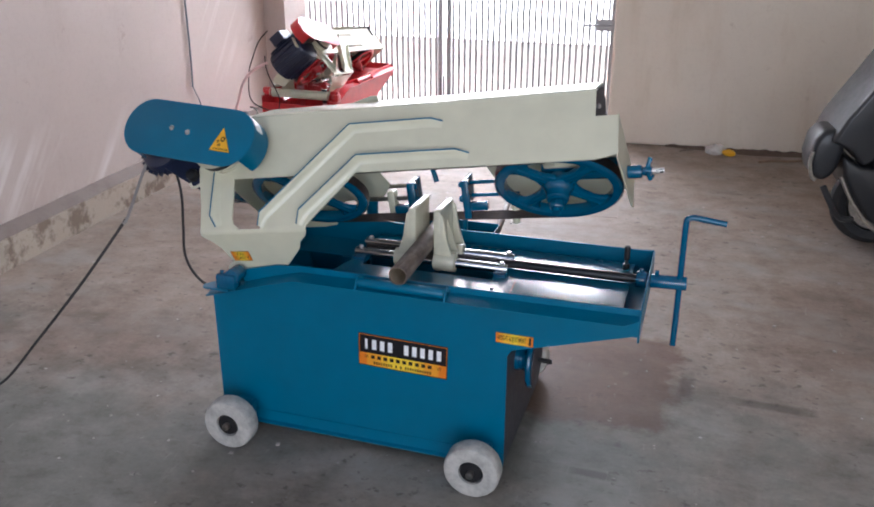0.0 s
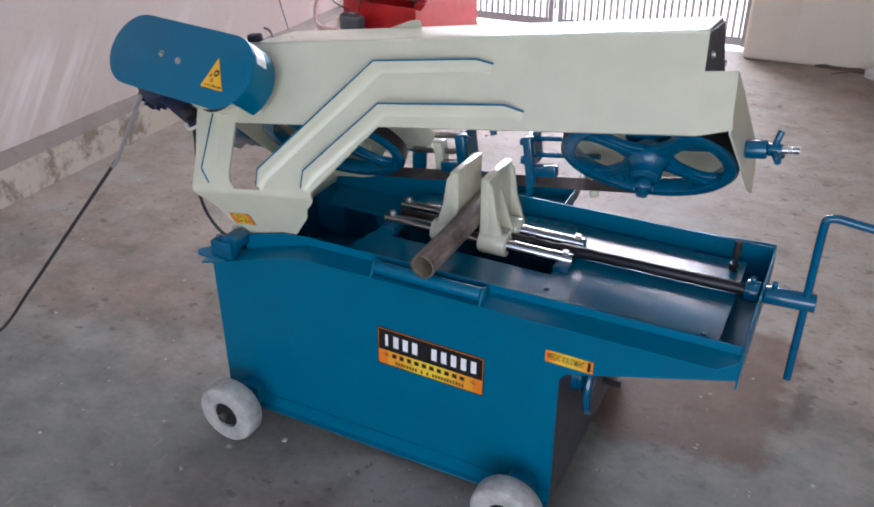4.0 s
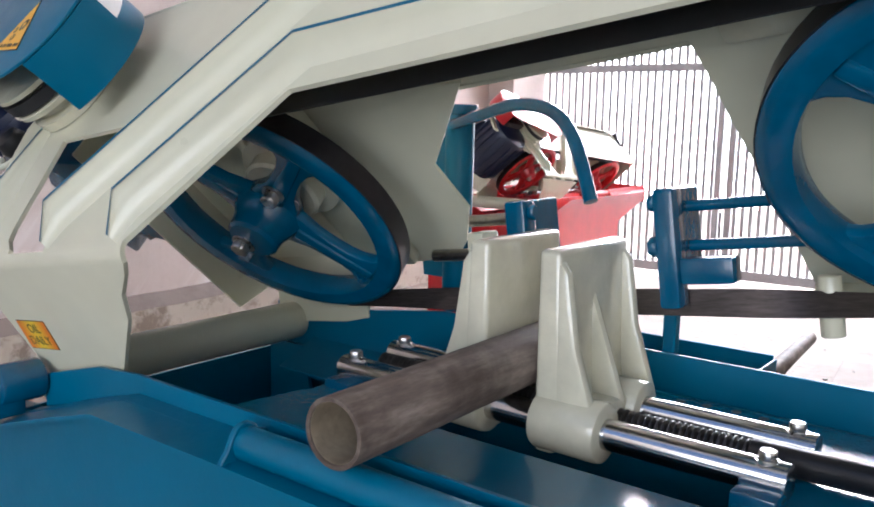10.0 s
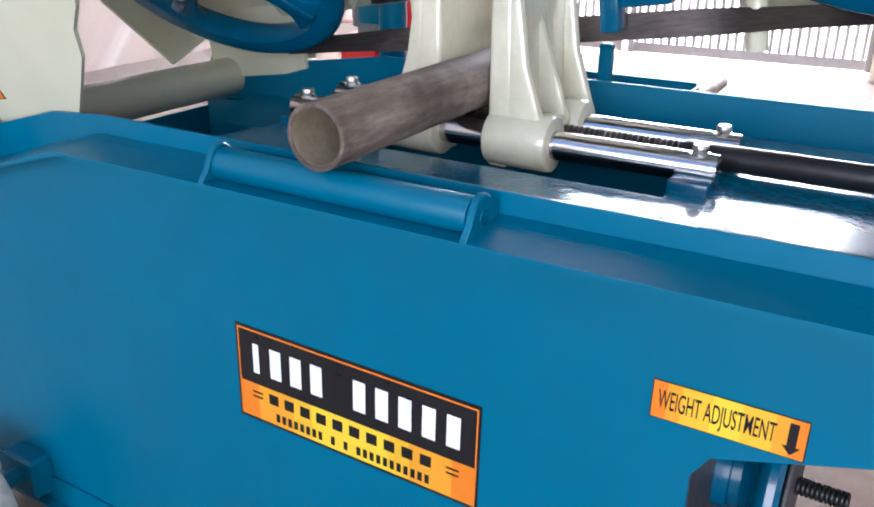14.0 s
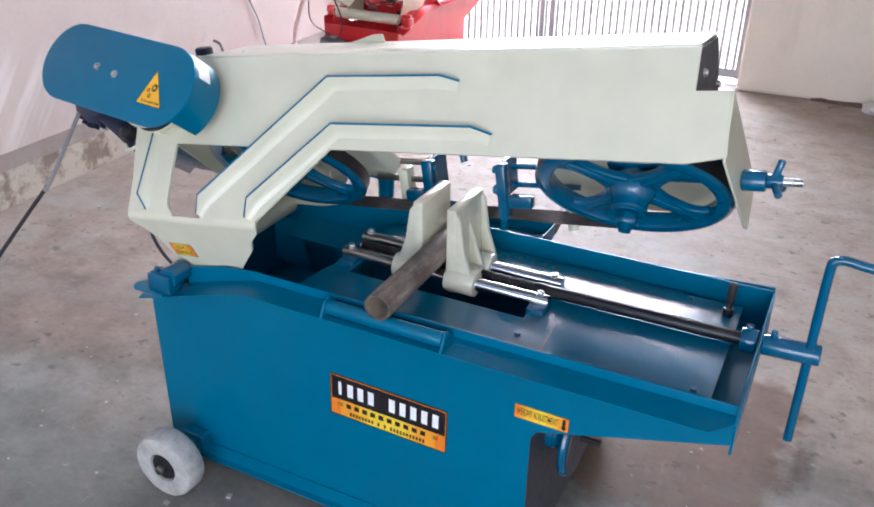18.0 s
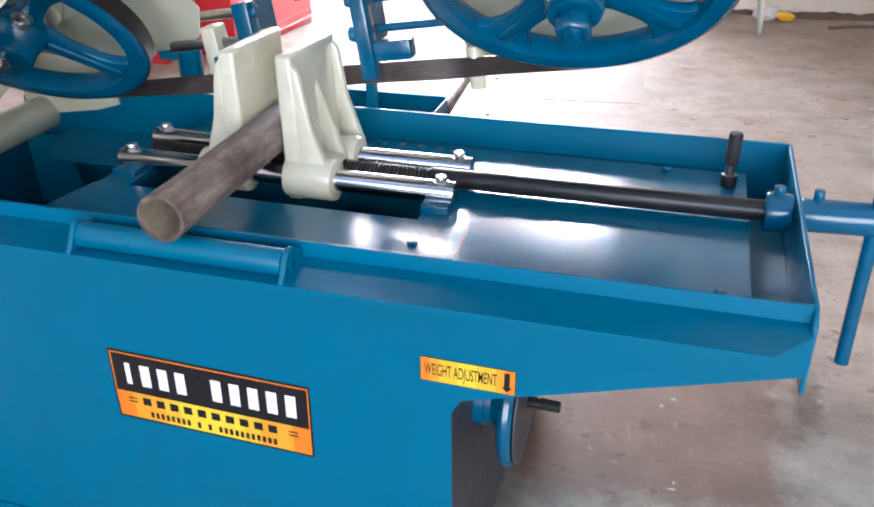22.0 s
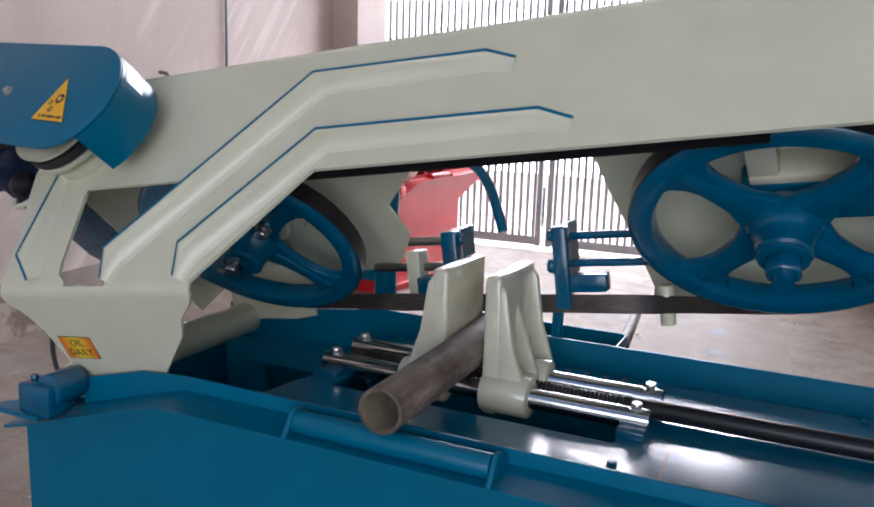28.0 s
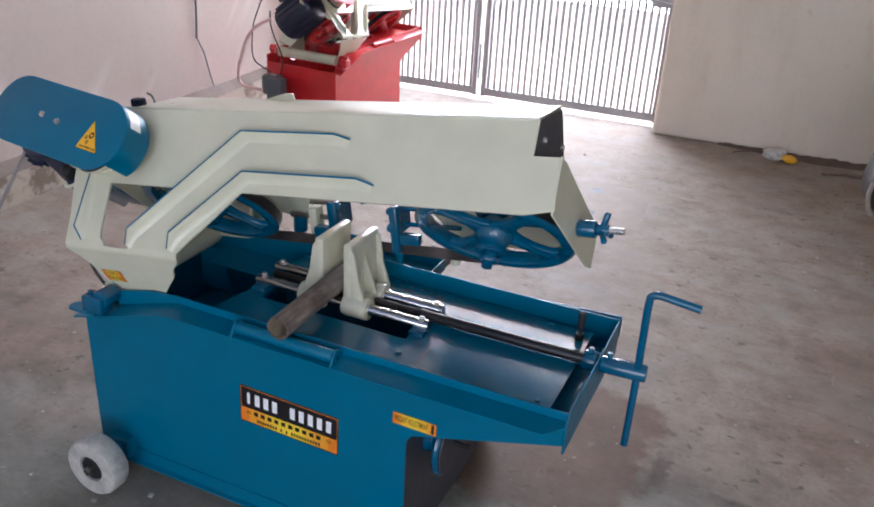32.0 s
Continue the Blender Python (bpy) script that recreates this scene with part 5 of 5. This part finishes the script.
# ---------------------------------------------------------------- loose things
cable = thing("power_cable", "black rubber power cable hanging from saw motor to floor", "cable")
part("cable_sheath", hose([(-0.75, 0.02, 0.65), (-0.86, -0.08, 0.47), (-1.06, -0.10, 0.245), (-1.24, -0.10, 0.06), (-1.36, -0.11, 0.012), (-1.6, -0.2, 0.008), (-1.93, -0.6, 0.008)], 0.0045, 10), RUBBER, cable)
part("cable_sleeve", hose([(-0.735, 0.16, 0.83), (-0.745, 0.11, 0.76), (-0.75, 0.02, 0.65), (-0.762, 0.008, 0.63)], 0.0047, 10), plain("grey_sleeve", (0.22, 0.21, 0.20), 0.5), cable, "pale grey sleeve")
cable2 = thing("power_cable", "thin black cable looping from motor down to coolant pump", "cable")
part("cable_sheath", hose([(-0.745, 0.255, 0.775), (-0.757, 0.29, 0.72), (-0.752, 0.30, 0.63), (-0.76, 0.30, 0.518), (-0.766, 0.30, 0.416), (-0.735, 0.30, 0.347), (-0.682, 0.305, 0.308), (-0.60, 0.34, 0.30), (-0.56, 0.36, 0.31)], 0.0045, 10), RUBBER, cable2)
conduit = thing("wall_conduit", "thin dark cable run down the side wall", "conduit")
part("conduit_line", hose([(-2.165, 2.54, 3.15), (-2.165, 2.54, 1.8), (-2.165, 2.54, 0.9), (-2.165, 2.535, 0.62), (-2.165, 2.525, 0.49)], 0.006, 8), GREY_BOX, conduit)
part("conduit_tail", hose([(-2.164, 2.525, 0.50), (-2.164, 2.55, 0.45), (-2.164, 2.58, 0.40), (-2.162, 2.61, 0.30), (-2.15, 2.63, 0.20)], 0.0035, 8), GREY_BOX, conduit)
wire = thing("power_cable", "thin black cable from navy motor down to switch box", "cable")
part("cable_sheath", hose([(-1.58, 2.45, 0.86), (-1.64, 2.45, 0.80), (-1.685, 2.45, 0.71), (-1.718, 2.45, 0.625), (-1.731, 2.45, 0.50), (-1.70, 2.43, 0.45), (-1.645, 2.42, 0.425), (-1.58, 2.41, 0.41)], 0.0035, 8), RUBBER, wire)
part("second_sheath", hose([(-1.62, 2.47, 0.715), (-1.605, 2.45, 0.65), (-1.585, 2.45, 0.59), (-1.547, 2.44, 0.53), (-1.52, 2.43, 0.47), (-1.53, 2.42, 0.40)], 0.0035, 8), RUBBER, wire)
hosepipe = thing("air_hose", "pale pink plastic hose curving beside the red saw", "hose")
part("hose_line", hose([(-1.60, 2.42, 0.30), (-1.80, 2.44, 0.30), (-1.825, 2.45, 0.385), (-1.803, 2.45, 0.454), (-1.77, 2.45, 0.54), (-1.72, 2.45, 0.608), (-1.66, 2.45, 0.65), (-1.60, 2.46, 0.678)], 0.009, 10), plain("pink_plastic", (0.72, 0.50, 0.47), 0.4), hosepipe)
sw = thing("switch_box", "plain grey starter box on the red saw's end", "switch box", (-1.555, 2.42, 0.24))
part("box_body", box(-0.045, 0.045, -0.04, 0.03, 0.0, 0.14, 0.008, 2), GREY_BOX, sw)
part("box_lid", box(-0.038, 0.038, -0.044, -0.0405, 0.012, 0.128, 0.003, 1), GREY_BOX, sw)

mh = thing("manhole_cover", "square concrete manhole cover set in the floor", "manhole cover", (0.19, 2.55, 0.0), 6)
part("slab", box(-0.27, 0.27, -0.27, 0.27, -0.02, 0.0012, 0.001, 1), plain("cast_concrete", (0.275, 0.222, 0.184), 0.72, 0.0, 0.2, 9.0), mh)
for y in (-0.15, 0.16):
    part("lift_hole", rod((0.01, y, 0.0005), (0.01, y, 0.0018), 0.035, 20), DARK_GAP, mh)

# crumpled bag and yellow pack by the wall
bag = thing("plastic_bag", "crumpled white plastic bag lying against the wall", "bag", (0.95, 3.78, 0.0))
own = bmesh.new()
bmesh.ops.create_icosphere(own, subdivisions=3, radius=0.05)
for v in own.verts:
    d = 1 + 0.35 * noise.noise(v.co * 38) + 0.2 * noise.noise(v.co * 80)
    v.co = Vector((v.co.x * 1.25 * d, v.co.y * 0.9 * d, max(-0.03, v.co.z * 0.75 * d)))
bmesh.ops.translate(own, vec=(0, 0, 0.0305), verts=own.verts)
part("bag_skin", own, plain("crumpled_plastic", (0.6, 0.58, 0.55), 0.35), bag, "", None, 25)
pack = thing("yellow_packet", "torn yellow packet on the floor by the wall", "packet", (1.035, 3.76, 0.0), 20)
own = bmesh.new()
bmesh.ops.create_icosphere(own, subdivisions=3, radius=0.030)
for v in own.verts:
    d = 1 + 0.3 * noise.noise(v.co * 30 + Vector((3, 1, 2)))
    v.co = Vector((v.co.x * 1.5 * d, v.co.y * 0.8 * d, max(-0.02, v.co.z * 0.8 * d)))
bmesh.ops.translate(own, vec=(0, 0, 0.0205), verts=own.verts)
part("packet_skin", own, YELLOW, pack, "", None, 25)


stick = thing("stick", "dry brown twig on the floor by the wall", "stick", (1.36, 3.70, 0.0), 14)
part("twig", hose([(-0.15, -0.02, 0.008), (-0.05, 0.0, 0.010), (0.06, 0.004, 0.008), (0.17, 0.03, 0.009)], 0.0085, 8), plain("dry_wood", (0.22, 0.15, 0.10), 0.7, 0.0, 0.3), stick)
stick2 = thing("stick", "thin dry twig on the floor by the wall", "stick", (0.76, 3.80, 0.0), 40)
part("twig", hose([(-0.05, 0.0, 0.004), (0.0, 0.005, 0.006), (0.06, 0.0, 0.005)], 0.004, 8), plain("grey_wood", (0.18, 0.14, 0.11), 0.7, 0.0, 0.3), stick2)
# swept earth along the foot of the wall
own = bmesh.new()
rows = []
for k in range(81):
    x = 0.62 + 1.5 * k / 80
    w = math.sin(math.pi * k / 80) * (0.09 + 0.05 * noise.noise(Vector((x * 3, 0, 0)))) + 0.01
    rows.append([own.verts.new((x, 3.863 + 0.063 * (x - 0.217) - w * f, 0.0006 + 0.014 * (1 - f) * (1 + 0.8 * noise.noise(Vector((x * 17, f * 3, 0)))))) for f in (0.0, 0.25, 0.5, 0.75, 1.0)])
for p, q in zip(rows, rows[1:]):
    for k in range(4):
        own.faces.new((p[k], q[k], q[k + 1], p[k + 1]))
earth = part("swept_dirt", own, plain("brown_earth", (0.12, 0.085, 0.065), 0.9, 0.0, 0.35, 30.0))
tagged(earth, "brown dirt swept along the foot of the wall", "dirt", "", "stuff")
# grit and chips scattered over the slab
own = bmesh.new()
rng = random.Random(7)
for k in range(260):
    x, y, r = rng.uniform(-1.8, 1.9), rng.uniform(-1.2, 3.5), rng.choice((0.002, 0.003, 0.003, 0.004, 0.006))
    if -0.5 < x < 0.8 and -0.05 < y < 0.5:
        continue
    box(-r, r, -r * rng.uniform(0.5, 1.2), r, 0.0, r * 0.8, 0, 1, own, Matrix.Translation((x, y, 0)) @ Matrix.Rotation(rng.uniform(0, 6), 4, "Z"))
grit = part("floor_grit", own, plain("pale_grit", (0.34, 0.31, 0.28), 0.8, 0.0, 0.5, 8.0))
tagged(grit, "small pale chips and grit scattered on the floor", "grit", "", "stuff")


# ---------------------------------------------------------------- parked scooter
def scooter():
    grey = paint("grey_scooter_paint", (0.017, 0.0185, 0.021), 0.5, 0.15)
    gloss = paint("dark_scooter_plastic", (0.014, 0.015, 0.017), 0.35, 0.2)
    sc = thing("scooter", "dusty dark grey motor scooter parked on the garage floor", "scooter", (1.63, 2.16, 0.0), 8)
    # outline across the machine (x along it, nose towards -x)
    nose = [(-0.255, 0.345), (-0.268, 0.42), (-0.255, 0.50), (-0.225, 0.545), (-0.16, 0.55), (-0.13, 0.46), (-0.15, 0.36), (-0.20, 0.31)]
    part("front_fender", prism(nose, 0.20, "y", 0.02, 0.03, 4), grey, sc, "grey front fender")
    shell = [(-0.20, 0.50), (-0.155, 0.60), (-0.105, 0.68), (-0.055, 0.76), (-0.015, 0.83), (0.012, 0.87), (0.02, 0.80), (0.02, 0.45), (-0.06, 0.40), (-0.12, 0.47)]
    part("leg_shield", prism(shell, 0.36, "y", -0.02, 0.045, 4), grey, sc)
    side = [(0.022, 0.40), (0.022, 0.88), (-0.005, 0.935), (0.02, 1.0), (0.09, 1.05), (0.16, 1.0), (0.20, 0.70), (0.26, 0.40), (0.75, 0.32), (0.75, 0.22), (0.15, 0.20)]
    part("inner_panel", prism(side, 0.34, "y", 0.0, 0.02, 3), gloss, sc, "dark plastic inner panel")
    low = [(-0.14, 0.44), (-0.06, 0.395), (0.02, 0.39), (0.20, 0.27), (0.20, 0.10), (0.12, 0.085), (0.0, 0.16), (-0.08, 0.27), (-0.13, 0.36)]
    part("lower_cladding", prism(low, 0.34, "y", -0.01, 0.02, 3), gloss, sc, "dark plastic lower cladding")
    part("trim_strip", hose([(-0.262, 0.012, 0.45), (-0.268, 0.012, 0.40), (-0.255, 0.012, 0.345), (-0.235, 0.014, 0.325)], 0.009, 10), SILVER, sc, "chrome trim")
    part("trim_strip", hose([(-0.14, -0.012, 0.35), (-0.07, -0.016, 0.23), (0.02, -0.016, 0.13), (0.10, -0.014, 0.085)], 0.008, 10), SILVER, sc, "chrome trim")
    part("crash_bar", hose([(-0.20, 0.01, 0.30), (-0.17, -0.02, 0.24), (-0.12, -0.02, 0.17), (-0.06, -0.01, 0.16)], 0.014, 10), gloss, sc)
    for x, r in ((0.075, 0.195), (1.15, 0.195)):
        wm = Matrix.Translation((x, 0.16, r)) @ Matrix.Rotation(radians(90), 4, "X")
        w = part("wheel", lathe([(0.13, -0.035), (0.165, -0.045), (0.19, -0.025), (0.195, 0.0), (0.19, 0.025), (0.165, 0.045), (0.13, 0.035)], 40, None, wm, True), RUBBER, sc)
        part("rim", lathe([(0.0, -0.03), (0.12, -0.03), (0.132, 0.0), (0.12, 0.03), (0.0, 0.03)], 32, None, wm), SILVER, w)
    part("rear_body", prism([(0.68, 0.30), (0.80, 0.62), (1.30, 0.70), (1.48, 0.66), (1.32, 0.42), (1.05, 0.34)], 0.30, "y", 0.01, 0.05, 4), grey, sc)
    part("seat", prism([(0.70, 0.66), (0.76, 0.76), (1.36, 0.79), (1.40, 0.72), (0.98, 0.68)], 0.26, "y", 0.03, 0.03, 3), BLACK, sc)
    part("handlebar", hose([(0.10, -0.16, 1.07), (0.07, 0.0, 1.05), (0.06, 0.16, 1.04), (0.07, 0.32, 1.05), (0.10, 0.48, 1.07)], 0.014, 10), BLACK, sc)
    part("mirror_stem", hose([(0.0, 0.0, 0.90), (-0.02, -0.01, 0.96), (-0.005, -0.01, 1.01), (0.05, -0.01, 1.06)], 0.012, 10), SILVER, sc, "chrome guard rail")
    part("indicator", prism([(-0.01, 0.965), (0.03, 0.99), (0.10, 1.02), (0.12, 0.99), (0.04, 0.96)], 0.03, "y", -0.03, 0.006, 2), RED, sc, "red lens")
    part("stand", rod((0.45, 0.10, 0.24), (0.55, -0.04, 0.0), 0.012, 10), BLACK, sc)
    sc.scale = (1.06, 1.06, 1.06)
    return sc


scooter()

step = thing("red_base_box", "low red metal box at the red saw's end", "metal box", (-1.57, 2.40, 0.0))
part("box_shell", box(-0.09, 0.085, -0.06, 0.14, 0.0, 0.21, 0.004, 1), RED, step)
